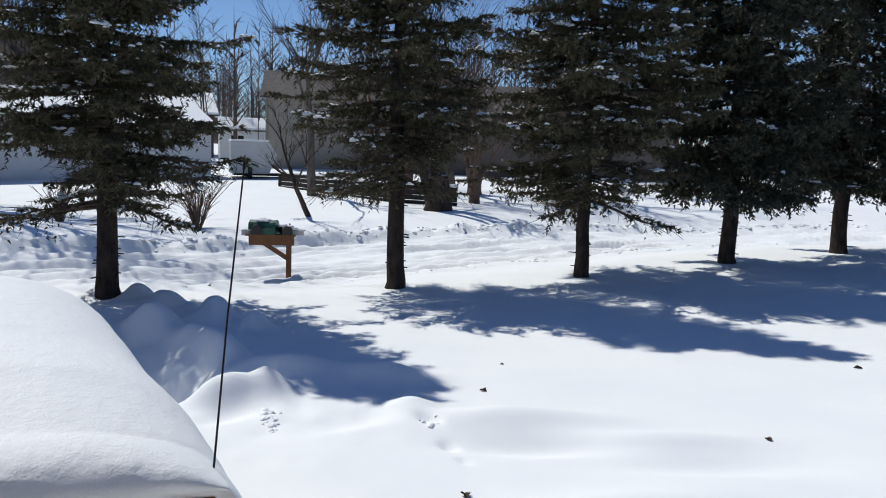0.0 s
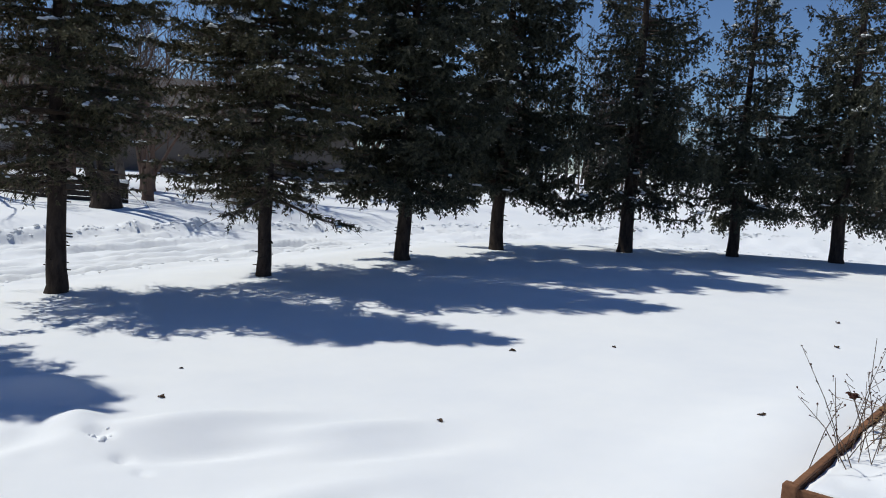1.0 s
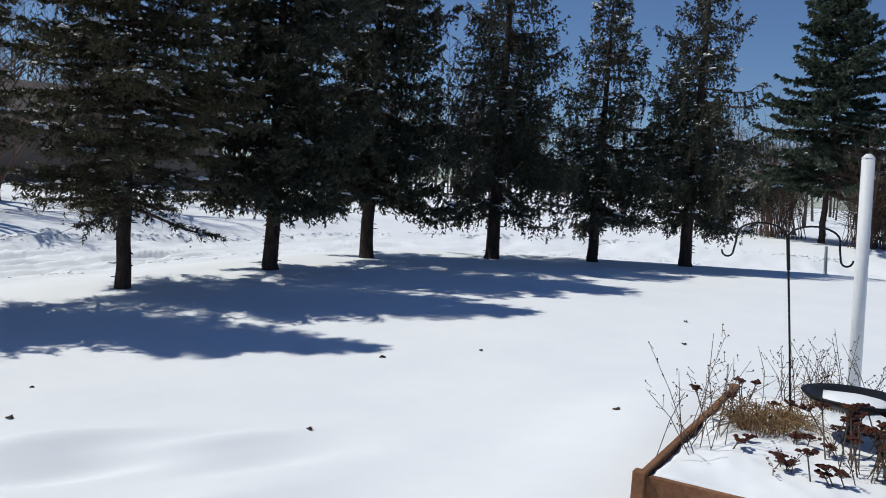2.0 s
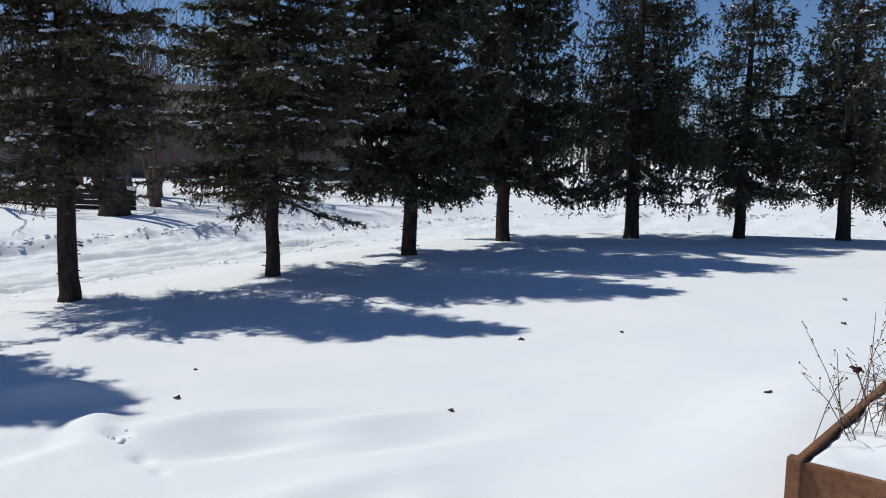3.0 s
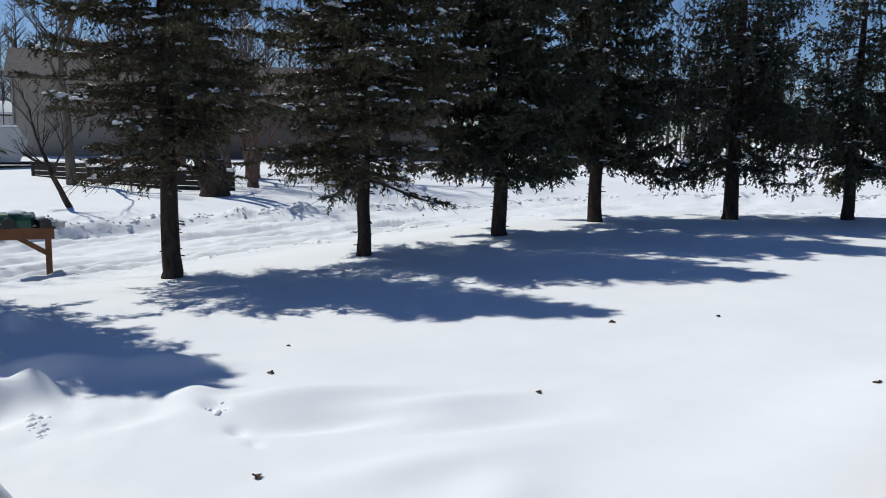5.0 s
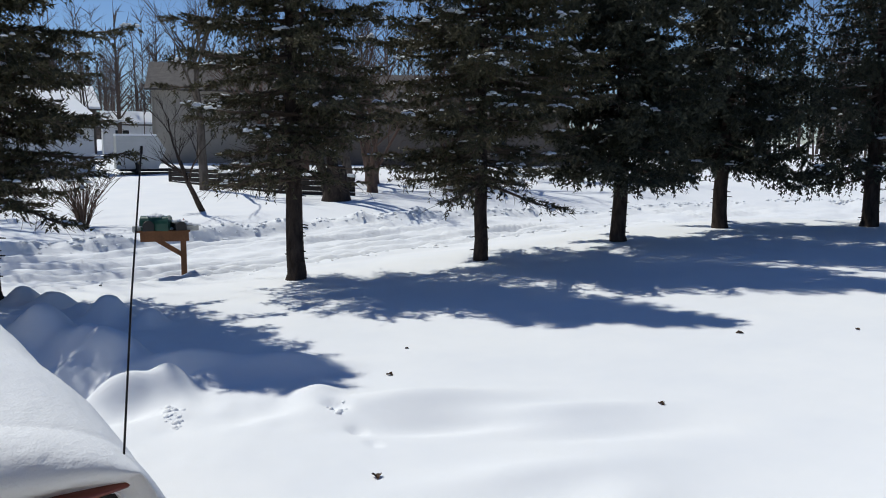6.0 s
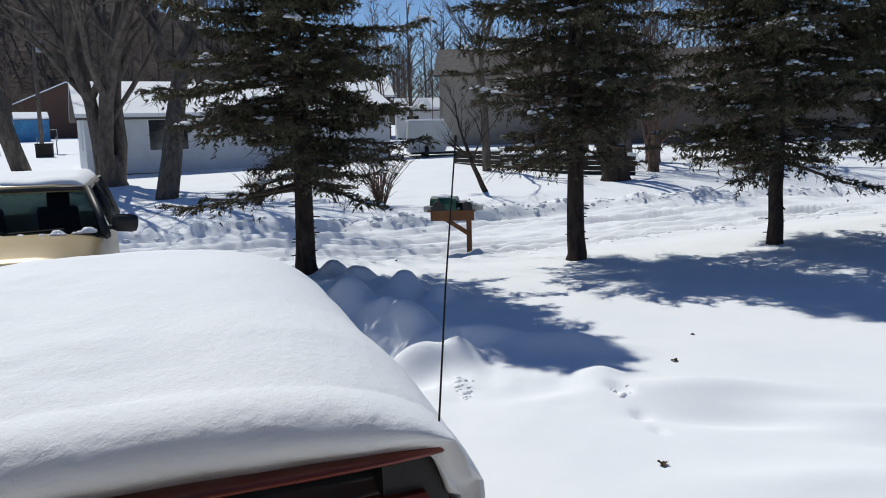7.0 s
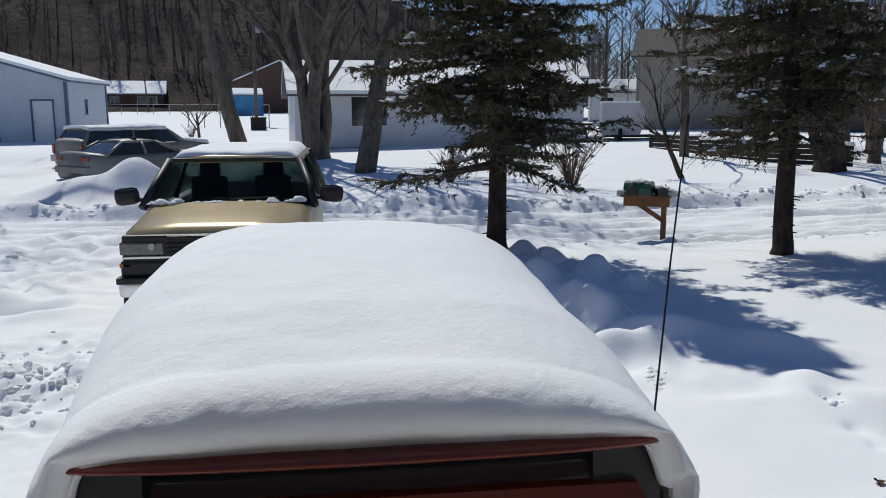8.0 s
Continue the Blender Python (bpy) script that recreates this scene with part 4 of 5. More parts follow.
bare_tree(-1.14, 31.7, [(2.9, 0.26, 0.27), (1.6, 0.1, 0.3), (0.2, 0.26, 0.26), (4.4, 0.1, 0.32), (3.5, 0.17, 0.24)], 19, "big grey tree with several stems from one base", 3)
bare_tree(-5.2, 41.0, [(3.1, 0.17, 0.42)], 22, "leaning grey tree trunk with bare limbs", 5)
bare_tree(0.62, 26.6, [(0.4, 0.05, 0.36)], 17, "thick grey tree trunk in the snow", 6)
# two unseen trees, added left of the view to cast shade on the drive
bare_tree(-9.3, 20.9, [(2.0, 0.08, 0.3), (5.0, 0.12, 0.24)], 19, "unseen tall grey tree that shades the drive", 15)
bare_tree(-11.6, 25.4, [(2.0, 0.08, 0.34)], 20, "unseen tall grey tree that shades the drive", 16)
bare_tree(-7.6, 43.6, [(1.0, 0.05, 0.09)], 3.6, "small bare sapling in the snow", 7, SHRUB, 4)
bare_tree(9.81, 22.5, [(2.8, 0.3, 0.09)], 4.2, "small dark leaning tree with bare twigs", 8, BARK, 4)
bare_tree(14.0, 21.9, [(1.0, 0.05, 0.22), (2.6, 0.15, 0.18)], 9, "twin stemmed bare tree beyond the road", 9, BARK, 4)
bare_tree(17.5, 26.5, [(1.0, 0.06, 0.2)], 10, "bare grey tree beyond the road", 19, GREY_BARK, 4)
bare_tree(12.0, 27.5, [(1.0, 0.08, 0.18)], 9, "bare grey tree beyond the road", 29, GREY_BARK, 4)
bare_tree(22.0, 24.0, [(2.0, 0.1, 0.18), (5.0, 0.12, 0.15)], 10, "bare grey tree beyond the road", 39, GREY_BARK, 4)

# thicket between the road and the houses
for k, (bx, by, bt, br) in enumerate(((15.2, 26.2, 8.5, 0.14), (17.0, 24.2, 7.0, 0.1), (19.2, 27.4, 9.0, 0.15), (20.6, 23.8, 7.5, 0.12), (24.0, 26.0, 8.5, 0.13), (17.8, 33.0, 9.5, 0.15), (25.8, 22.0, 7.5, 0.12))):
    bare_tree(bx, by, [(k * 1.7, 0.08, br), (k * 1.7 + 2.6, 0.16, br * 0.8)], bt, "slender bare tree in the thicket beyond the road", 70 + k, SHRUB, 4)


def shrub(x, y, h, n, seed):
    rng = np.random.default_rng(seed)
    th = thing("shrub", pose(x, y, gz(x, y) - 0.05), "bare brown shrub fanning out of the snow", "shrub", "bare shrubs")
    st = []
    for _ in range(n):
        a, s = rng.uniform(0, 6.283), rng.uniform(0.15, 0.9)
        o = Vector((math.cos(a), math.sin(a), 0))
        L = h * rng.uniform(0.6, 1.1)
        P = [o * (0.08 * s if h < 2 else h * 0.3 * rng.random()), o * (s * L * 0.3) + Vector((0, 0, L * 0.5)), o * (s * L * 0.75) + Vector((0, 0, L * 0.95))]
        st.append(tube(P, [0.014, 0.011, 0.006], 4))
        for _ in range(3 if h < 2 else 9):
            q = P[0].lerp(P[1], rng.uniform(0.4, 1)) if rng.random() < 0.4 else P[1].lerp(P[2], rng.random())
            d = (o * rng.uniform(0, 1) + Vector((rng.normal() * (0.5 if h < 2 else 1.2), rng.normal() * (0.5 if h < 2 else 1.2), 1 if h < 2 else 0.4))).normalized()
            st.append(tube([q, q + d * L * rng.uniform(0.15, 0.4)], [0.008, 0.004], 3))
    tagged(part("stem", joined(*st), SHRUB, th), kind="stuff")


shrub(40.0, 2.2, 5.2, 170, 11)
shrub(37.5, -1.6, 4.4, 170, 12)
shrub(41.0, 5.0, 4.4, 80, 13)
shrub(6.25, 21.8, 1.4, 60, 1)
shrub(3.02, 23.2, 1.05, 60, 2)
shrub(-8.4, 46.0, 0.9, 20, 3)
shrub(4.6, 24.5, 0.9, 26, 4)

# ---- woods behind ----


def hill(az, r):
    """The rise of the wooded slope behind, by bearing and distance."""
    k = 1 - smooth01(az, -6, 24)
    return (2 + 32 * k) * smooth01(r, 118, 210)


def make_hill():
    m = Mat("leaf_litter_slope", 0.95, 0, 0.1)
    m.color(m.mix(m.ramp(m.noise(0.12, 5), [(0.4, (0, 0, 0)), (0.6, (1, 1, 1))]), (0.03, 0.023, 0.02), (0.08, 0.062, 0.055)))
    m.bump(m.noise(0.8, 6), 1.0, 0.6)
    V, F = [], []
    az = np.arange(-75, 61, 3.0)
    rs = [122, 135, 150, 165, 180, 200, 215]
    for r in rs:
        for a in az:
            x, y = r * math.sin(radians(a)), r * math.cos(radians(a))
            V.append((x, y, gz(x, y) - 0.6 + float(hill(a, r)) + 0.8 * noise.noise((x * 0.05, y * 0.05, 0))))
    k = len(az)
    for i in range(len(rs) - 1):
        for j in range(k - 1):
            F.append((i * k + j, i * k + j + 1, (i + 1) * k + j + 1, (i + 1) * k + j)[::-1])
    tagged(new("backdrop", mesh_from("backdrop", V, F, m.m, True)), "brown wooded slope behind the houses", "hill", kind="structure")


make_hill()


def far_woods():
    rng = np.random.default_rng(21)
    V, F = [], []

    def spike(p, d, L, r):
        o = len(V)
        s = Vector((-d.y, d.x, 0.01)).normalized()
        u = d.cross(s)
        for k in range(3):
            a = 2.094 * k
            V.append(tuple(p + (s * math.cos(a) + u * math.sin(a)) * r))
        V.append(tuple(p + d * L))
        F.extend([(o, o + 1, o + 3), (o + 1, o + 2, o + 3), (o + 2, o, o + 3)])

    def tree(x, y, z, H, r):
        d0 = Vector((rng.normal() * 0.04, rng.normal() * 0.04, 1)).normalized()
        base = Vector((x, y, z))
        spike(base, d0, H, r)
        for _ in range(22):
            h = rng.uniform(0.25, 0.92)
            a = rng.uniform(0, 6.283)
            d = Vector((math.cos(a), math.sin(a), rng.uniform(0.5, 1.4))).normalized()
            L = H * 0.34 * (1.15 - h) * rng.uniform(0.6, 1.2)
            q = base + d0 * (H * h)
            spike(q, d, L, r * 0.3)
            for _ in range(3):
                e = (d + Vector((rng.normal() * 0.6, rng.normal() * 0.6, rng.normal() * 0.4 + 0.2))).normalized()
                spike(q + d * L * rng.uniform(0.3, 0.9), e, L * rng.uniform(0.3, 0.6), r * 0.13)
    for _ in range(560):
        a = rng.uniform(-42, 34)
        r = 118 + 85 * rng.random() ** 0.8
        x, y = r * math.sin(radians(a)), r * math.cos(radians(a))
        tree(x, y, gz(x, y) - 0.6 + float(hill(a, r)), rng.uniform(9, 15), rng.uniform(0.12, 0.3))
    for _ in range(150):
        a = rng.uniform(10, 112)
        r = rng.uniform(52, 105)
        x, y = r * math.sin(radians(a)), r * math.cos(radians(a))
        tree(x, y, gz(x, y) - 0.2, rng.uniform(6, 11), rng.uniform(0.08, 0.2))
    for _ in range(170):
        a = rng.uniform(12, 70)
        r = rng.uniform(58, 80)
        x, y = r * math.sin(radians(a)), r * math.cos(radians(a))
        tree(x, y, gz(x, y) - 0.2, rng.uniform(8, 13), rng.uniform(0.08, 0.18))
    tagged(new("far_woods", mesh_from("far_woods", V, F, FAR_BARK)), "brown leafless woods in the distance", "woods", kind="stuff")


far_woods()

# ---- houses and sheds ----


def wall_panel(length, eave, ops, t, ridge=None):
    """One wall with openings through it, as one closed skin; a gable on top if a ridge is given."""
    bm = bmesh.new()
    xs = sorted({-length / 2, length / 2, 0.0, *(v for o in ops for v in o[:2])})
    zs = sorted({0.0, eave, *(v for o in ops for v in o[2:])})
    grid = {}

    def vert(i, j, k):
        if (i, j, k) not in grid:
            grid[i, j, k] = bm.verts.new((xs[i], (-t / 2, t / 2)[k], zs[j]))
        return grid[i, j, k]
    solid = {(i, j) for i in range(len(xs) - 1) for j in range(len(zs) - 1)
             if not any(a < (xs[i] + xs[i + 1]) / 2 < b and c < (zs[j] + zs[j + 1]) / 2 < d for a, b, c, d in ops)}
    top = len(zs) - 1
    for i, j in solid:
        bm.faces.new((vert(i, j, 0), vert(i + 1, j, 0), vert(i + 1, j + 1, 0), vert(i, j + 1, 0)))
        bm.faces.new((vert(i, j + 1, 1), vert(i + 1, j + 1, 1), vert(i + 1, j, 1), vert(i, j, 1)))
        for di, dj, p, q in ((-1, 0, (i, j), (i, j + 1)), (1, 0, (i + 1, j), (i + 1, j + 1)), (0, -1, (i, j), (i + 1, j)), (0, 1, (i, j + 1), (i + 1, j + 1))):
            if (i + di, j + dj) not in solid and not (ridge and dj == 1 and j + 1 == top):
                bm.faces.new((vert(*p, 0), vert(*q, 0), vert(*q, 1), vert(*p, 1)))
    if ridge:
        a, b = bm.verts.new((0, -t / 2, ridge)), bm.verts.new((0, t / 2, ridge))
        n = len(xs) - 1
        bm.faces.new([vert(i, top, 0) for i in range(n + 1)] + [a])
        bm.faces.new([vert(i, top, 1) for i in range(n, -1, -1)] + [b])
        bm.faces.new((vert(0, top, 0), a, b, vert(0, top, 1)))
        bm.faces.new((a, vert(n, top, 0), vert(n, top, 1), b))
    return bm


def gable_house(name, m, W, L, eave, ridge, wall, label, roof_mat, over=0.35, windows=(), doors=(), base=0.35, trim=None, snow=True, category="house"):
    """Ridge along local y; windows: (side, along, sill, wide, tall), side in 'WESN' with S at -y."""
    th = thing(name, m, label, category)
    w, l = W / 2, L / 2
    t = 0.15
    # walls with real openings, from strips
    for side in "WESN":
        length = L if side in "WE" else W
        ops = sorted([(a - ww / 2, a + ww / 2, z, z + hh) for s, a, z, ww, hh in windows + tuple((d[0], d[1], base * 0.4, d[2], d[3]) for d in doors) if s == side])
        bm = wall_panel(length, eave, ops, t, ridge if side in "SN" else None)
        rot = {"S": pose(0, -l, 0), "N": pose(0, l, 0, 0, 0, 180), "E": pose(w - t / 2, 0, 0, 0, 0, 90), "W": pose(-w + t / 2, 0, 0, 0, 0, -90)}[side]
        wl = part("wall", bm, wall, th)
        wl.matrix_basis = rot
    part("foundation", boxed(W + 0.04, L + 0.04, base, pose(0, 0, -0.3)), DARK_WOOD, th)
    rise = math.hypot(w, ridge - eave)
    for s in (-1, 1):
        e = Vector((s * (w + over), 0, eave - over * (ridge - eave) / w))
        r = Vector((0, 0, ridge))
        for nm, lo, hi, mt in (("roof", 0.0, 0.1, roof_mat), ("roof_snow", 0.1, 0.26, SNOW)):
            if nm == "roof_snow" and not snow:
                continue
            V = []
            for p, k in ((e, 1), (r, 1)):
                for yy in (-l - over, l + over):
                    V += [(p.x, yy, p.z + lo + 0.02), (p.x, yy, p.z + hi + 0.02)]
            F = [(0, 1, 3, 2), (4, 6, 7, 5), (1, 5, 7, 3), (0, 2, 6, 4), (0, 4, 5, 1), (2, 3, 7, 6)]
            part(nm, (V, F), mt, th)
    rotm = {"S": pose(0, -l, 0), "N": pose(0, l, 0, 0, 0, 180), "E": pose(w - t / 2, 0, 0, 0, 0, 90), "W": pose(-w + t / 2, 0, 0, 0, 0, -90)}
    for s, a, z, ww, hh in windows:
        fr = bmesh.new()
        for q in (pose(a, -0.05, z - 0.05), pose(a, -0.05, z + hh)):
            box(fr, ww + 0.16, 0.12, 0.07, q)
        for q in (a - ww / 2 - 0.03, a + ww / 2 + 0.03, a):
            box(fr, 0.06, 0.1, hh, pose(q, -0.04, z))
        win = part("window", fr, trim or WHITE, th)
        win.matrix_basis = rotm[s]
        part("pane", boxed(ww, 0.03, hh, pose(a, 0.02, z)), PANE, win)
    for s, a, ww, hh, mt in doors:
        d = part("door", boxed(ww - 0.04, 0.06, hh - 0.03, pose(a, -0.02, base * 0.4)), mt, th)
        d.matrix_basis = rotm[s]
        fr = bmesh.new()
        for q in (a - ww / 2 - 0.03, a + ww / 2 + 0.03):
            box(fr, 0.07, 0.1, hh + 0.05, pose(q, -0.08, base * 0.4))
        box(fr, ww + 0.13, 0.1, 0.07, pose(a, -0.08, base * 0.4 + hh))
        part("door_frame", fr, trim or WHITE, d)
        part("door_knob", boxed(0.06, 0.06, 0.06, pose(a - ww * 0.4, -0.08, base * 0.4 + 1.0), 0.02), CHROME, d)
    return th


# steel garage: near corner at (-14, 43.2)
GX, GY = -14.0, 43.2
gar = gable_house("garage_building", pose(GX - 7.2, GY + 3.6, gz(-14, 43) - 0.1, 0, 0, 0.5), 14.4, 7.0, 3.15, 5.2, METAL_WALL, "pale blue steel garage with a snow covered roof", BLUE_TRIM, 0.25,
                  windows=(("E", -0.4, 1.5, 0.35, 0.7),), doors=(("S", 6.0, 1.0, 2.1, WHITE), ("S", 2.6, 2.4, 2.7, BLUE_TRIM)), base=0.2, trim=BLUE_TRIM, category="garage")
part("corner_trim", boxed(0.16, 0.16, 3.12, pose(7.18, -3.55, 0)), BLUE_TRIM, gar)
part("corner_trim", boxed(0.16, 0.16, 3.12, pose(7.18, 3.5, 0)), BLUE_TRIM, gar)
gable_house("house", pose(4.2, 41.0, gz(2, 40) - 0.1, 0, 0, 96), 7.5, 13.5, 2.45, 3.85, SIDING, "low white house with a snowy roof behind the trees", SHINGLE, 0.4,
            windows=(("W", 2.2, 1.0, 1.3, 1.3), ("W", 0.4, 1.0, 1.0, 1.3), ("W", -3.5, 1.0, 1.6, 1.3), ("N", 1.0, 1.1, 0.8, 1.2)), base=0.35)
gable_house("brick_house", pose(-31.5, 128, gz(-33, 126) - 0.2, 0, 0, 100), 8, 8.5, 2.7, 4.4, BRICK, "low brick house with a white snowy roof far off", SHINGLE, 0.5,
            windows=(("W", 2.0, 0.9, 2.6, 1.3), ("W", -2.5, 0.9, 1.2, 1.3)), base=0.3)
gable_house("brick_house", pose(-9.5, 116, gz(-10, 116) - 0.2, 0, 0, 12), 10, 9, 4.6, 6.8, BRICK, "dark brick house with a gable far off", SHINGLE, 0.4,
            windows=(("S", 1.6, 2.6, 1.4, 1.2), ("S", 3.4, 1.4, 1.0, 1.2), ("E", 0, 2, 1.4, 1.2)), base=0.3)
gable_house("blue_shed", pose(-11.3, 98, gz(-10, 98) - 0.1, 0, 0, 100), 3.0, 3.2, 2.4, 3.0, TARP, "small shed wrapped in a blue tarpaulin", SHINGLE, 0.1, category="shed")
gable_house("garden_shed", pose(20.2, 59.4, gz(22, 59) + 0.0, 0, 0, 75), 2.6, 3.6, 2.1, 2.8, WHITE, "small white shed with a snowy roof", SHINGLE, 0.15,
            windows=(("W", -0.6, 0.9, 0.9, 0.8),), category="shed")
gable_house("house", pose(24.2, 47.4, gz(18, 44) - 0.1, 0, 0, 66), 8, 12, 4.4, 6.1, BEIGE, "beige house behind the spruces", SHINGLE, 0.4, snow=False)
gable_house("house", pose(15.2, 68, gz(12, 64) - 0.1, 0, 0, 80), 8, 9, 3.6, 5.2, BROWN_SIDING, "brown house with a snowy roof farther back", SHINGLE, 0.4,
            windows=(("W", 3.5, 2.6, 1.0, 1.2), ("W", -2, 2.6, 1.0, 1.2)))
gable_house("house", pose(31, 38, gz(30, 37) - 0.1, 0, 0, 50), 9, 15, 2.9, 5.2, BROWN_SIDING, "grey brown house hidden behind the spruces", SHINGLE, 0.4, trim=DARK_WOOD, snow=False,
            windows=(("W", 3.5, 1.0, 1.2, 1.2), ("W", -5.5, 1.0, 1.0, 1.2)))


GREY_WALL = make_siding("trailer_wall", (0.5, 0.52, 0.53), 0.16)
GREY_FRONT = simple("trailer_front", (0.34, 0.35, 0.36), 0.6, 0, 0.3, 3)


def trailer():
    th = thing("cargo_trailer", pose(13.35, 37.6, gz(13, 37), 0, 0, -14), "white box trailer with snow along its base", "trailer")
    V = [(-1.15, -0.95, 0.25), (0.6, -0.95, 0.25), (0.95, -0.95, 1.15), (0.6, -0.95, 1.72), (-1.15, -0.95, 1.72)]
    V += [(x, 0.95, z) for x, _, z in V]
    part("body", (V, [(0, 1, 2, 3, 4), (9, 8, 7, 6, 5), (0, 5, 6, 1), (1, 6, 7, 2), (2, 7, 8, 3), (3, 8, 9, 4), (4, 9, 5, 0)]), GREY_WALL, th)
    part("front_panel", slab([(0.62, -0.93, 0.3), (0.62, 0.93, 0.3), (0.97, 0.93, 1.15), (0.97, -0.93, 1.15)], 0.02), GREY_FRONT, th)
    part("roof_snow", boxed(1.75, 1.85, 0.1, pose(-0.28, 0, 1.725), 0.04), SNOW, th)
    part("frame", boxed(3.0, 1.4, 0.1, pose(0.5, 0, 0.14)), IRON, th)
    part("tongue", boxed(1.0, 0.12, 0.12, pose(1.9, 0, 0.14)), IRON, th)
    for s in (-1, 1):
        wheel(th, -0.3, s * 1.0, 0.28, 0.18, 1)
    return th


trailer()


def board_fence():
    """Long low wall of dark boards, with snow on top."""
    pts = [(12.3, 31.5), (12.9, 28.2), (13.7, 25.0), (15.2, 22.6)]
    th = thing("board_fence", pose(0, 0, 0), "low dark board fence with snow along its top", "fence")
    rng = np.random.default_rng(31)
    for (ax, ay), (bx, by) in zip(pts, pts[1:]):
        a, b = Vector((ax, ay, 0)), Vector((bx, by, 0))
        L = (b - a).length
        turn = math.degrees(math.atan2(by - ay, bx - ax))
        zz = min(gz(ax, ay), gz(bx, by))
        mid = (a + b) / 2
        for k in range(4):
            part("board", boxed(L - 0.03, 0.04, 0.165, pose(mid.x, mid.y, zz - 0.05 + 0.18 * k, 0, 0, turn + rng.normal() * 0.3), 0.006), DARK_WOOD, th)
        part("post", boxed(0.1, 0.1, 0.85, pose(ax, ay, zz - 0.1, 0, 0, turn), 0.008), DARK_WOOD, th)
        part("snow_cap", snow_sheet(6, 24, lambda u, v: Vector((mid.x, mid.y, 0)) + Matrix.Rotation(radians(turn), 3, 'Z') @ Vector((L * (v - 0.5), 0.07 * u, zz + 0.73 - 0.05 * u * u + 0.03 * noise.noise((v * 9, u, ax)))), 0.05), SNOW, th, "", True)


board_fence()


def fence():
    th = thing("chain_link_fence", pose(0, 0, 0), "thin chain link fence across the snowy field", "fence")
    a, b = Vector((-34, 108, 0)), Vector((-9, 100, 0))
    n = 12
    prev = None
    for i in range(n + 1):
        p = a.lerp(b, i / n)
        p.z = gz(p.x, p.y)
        part("post", tube([p, p + Vector((0, 0, 1.25))], [0.035, 0.035], 6), GALV, th)
        if prev is not None:
            part("rail", tube([prev + Vector((0, 0, 1.2)), p + Vector((0, 0, 1.2))], [0.025, 0.025], 5), GALV, th)
        prev = p
    th2 = thing("chain_link_fence", pose(0, 0, 0), "thin wire fence beside the steel garage", "fence")
    for i in range(6):
        p = Vector((-11.5 + 2.2 * i * 0.55, 62 - 0.4 * i, 0))
        p.z = gz(p.x, p.y)
        part("post", tube([p, p + Vector((0, 0, 1.2))], [0.035, 0.035], 6), GALV, th2)


fence()


def utility_pole():
    x, y = -7.0, 66.0
    th = thing("utility_pole", pose(x, y, gz(x, y)), "grey wooden utility pole with a crossarm", "pole")
    part("pole", tube([(0, 0, -0.3), (0.05, 0, 4), (0.12, 0, 9.5)], [0.16, 0.15, 0.12], 8), GREY_BARK, th, "", True)
    part("crossarm", boxed(2.2, 0.1, 0.12, pose(0.1, 0, 8.6)), GREY_BARK, th)
    part("transformer", tube([(0.4, -0.1, 7.2), (0.4, -0.1, 8.0)], [0.22, 0.22], 10), GALV, th)
    P = [(0.1 + 24 * s, 0 + 8 * s, 8.7 - 5 * s * (1 - s) - 1.5 * s) for s in np.linspace(0, 1, 12)]
    part("cable", tube(P, [0.02] * 12, 3), IRON, th)


utility_pole()
bin_th = thing("utility_box", pose(-5.9, 57, gz(-5.9, 57)), "small dark box standing in the snow", "box")
part("case", boxed(1.0, 0.7, 0.8, pose(0, 0, 0), 0.04), DARK_WOOD, bin_th)
part("lid", boxed(1.06, 0.76, 0.08, pose(0, 0, 0.8), 0.02), DARK_WOOD, bin_th)

# farther conifers behind the end of the row
NEEDLES_PINE = make_needles("needles_pine", (0.03, 0.045, 0.03), (0.065, 0.09, 0.06), (0.1, 0.125, 0.085))
spruce(38.0, 0.2, 11.0, 2.6, 3.6, 0.14, 61, NEEDLES_PINE, "broad pine with a ragged blue green crown", 0.1, 1.1, 90, 0, 0.01, 0.13, 0.17, 0.6, 1.8, 3)
spruce(38.5, -4.9, 10.0, 1.2, 3.6, 0.2, 62, NEEDLES_DARK, "dark spruce dusted with snow", 0.25, 1.3, 200, 0, 0.01, 0.11, 0.17, 1.0, 1.4, 2)

# ---- planter with dried flowers ----
BX, BY = 4.64, 0.73
BT = math.degrees(math.atan2(-0.079, 0.997))
BED = pose(BX, BY, 0.09, 0, 0, BT)
BL, BW, BH = 2.75, 1.9, 0.54


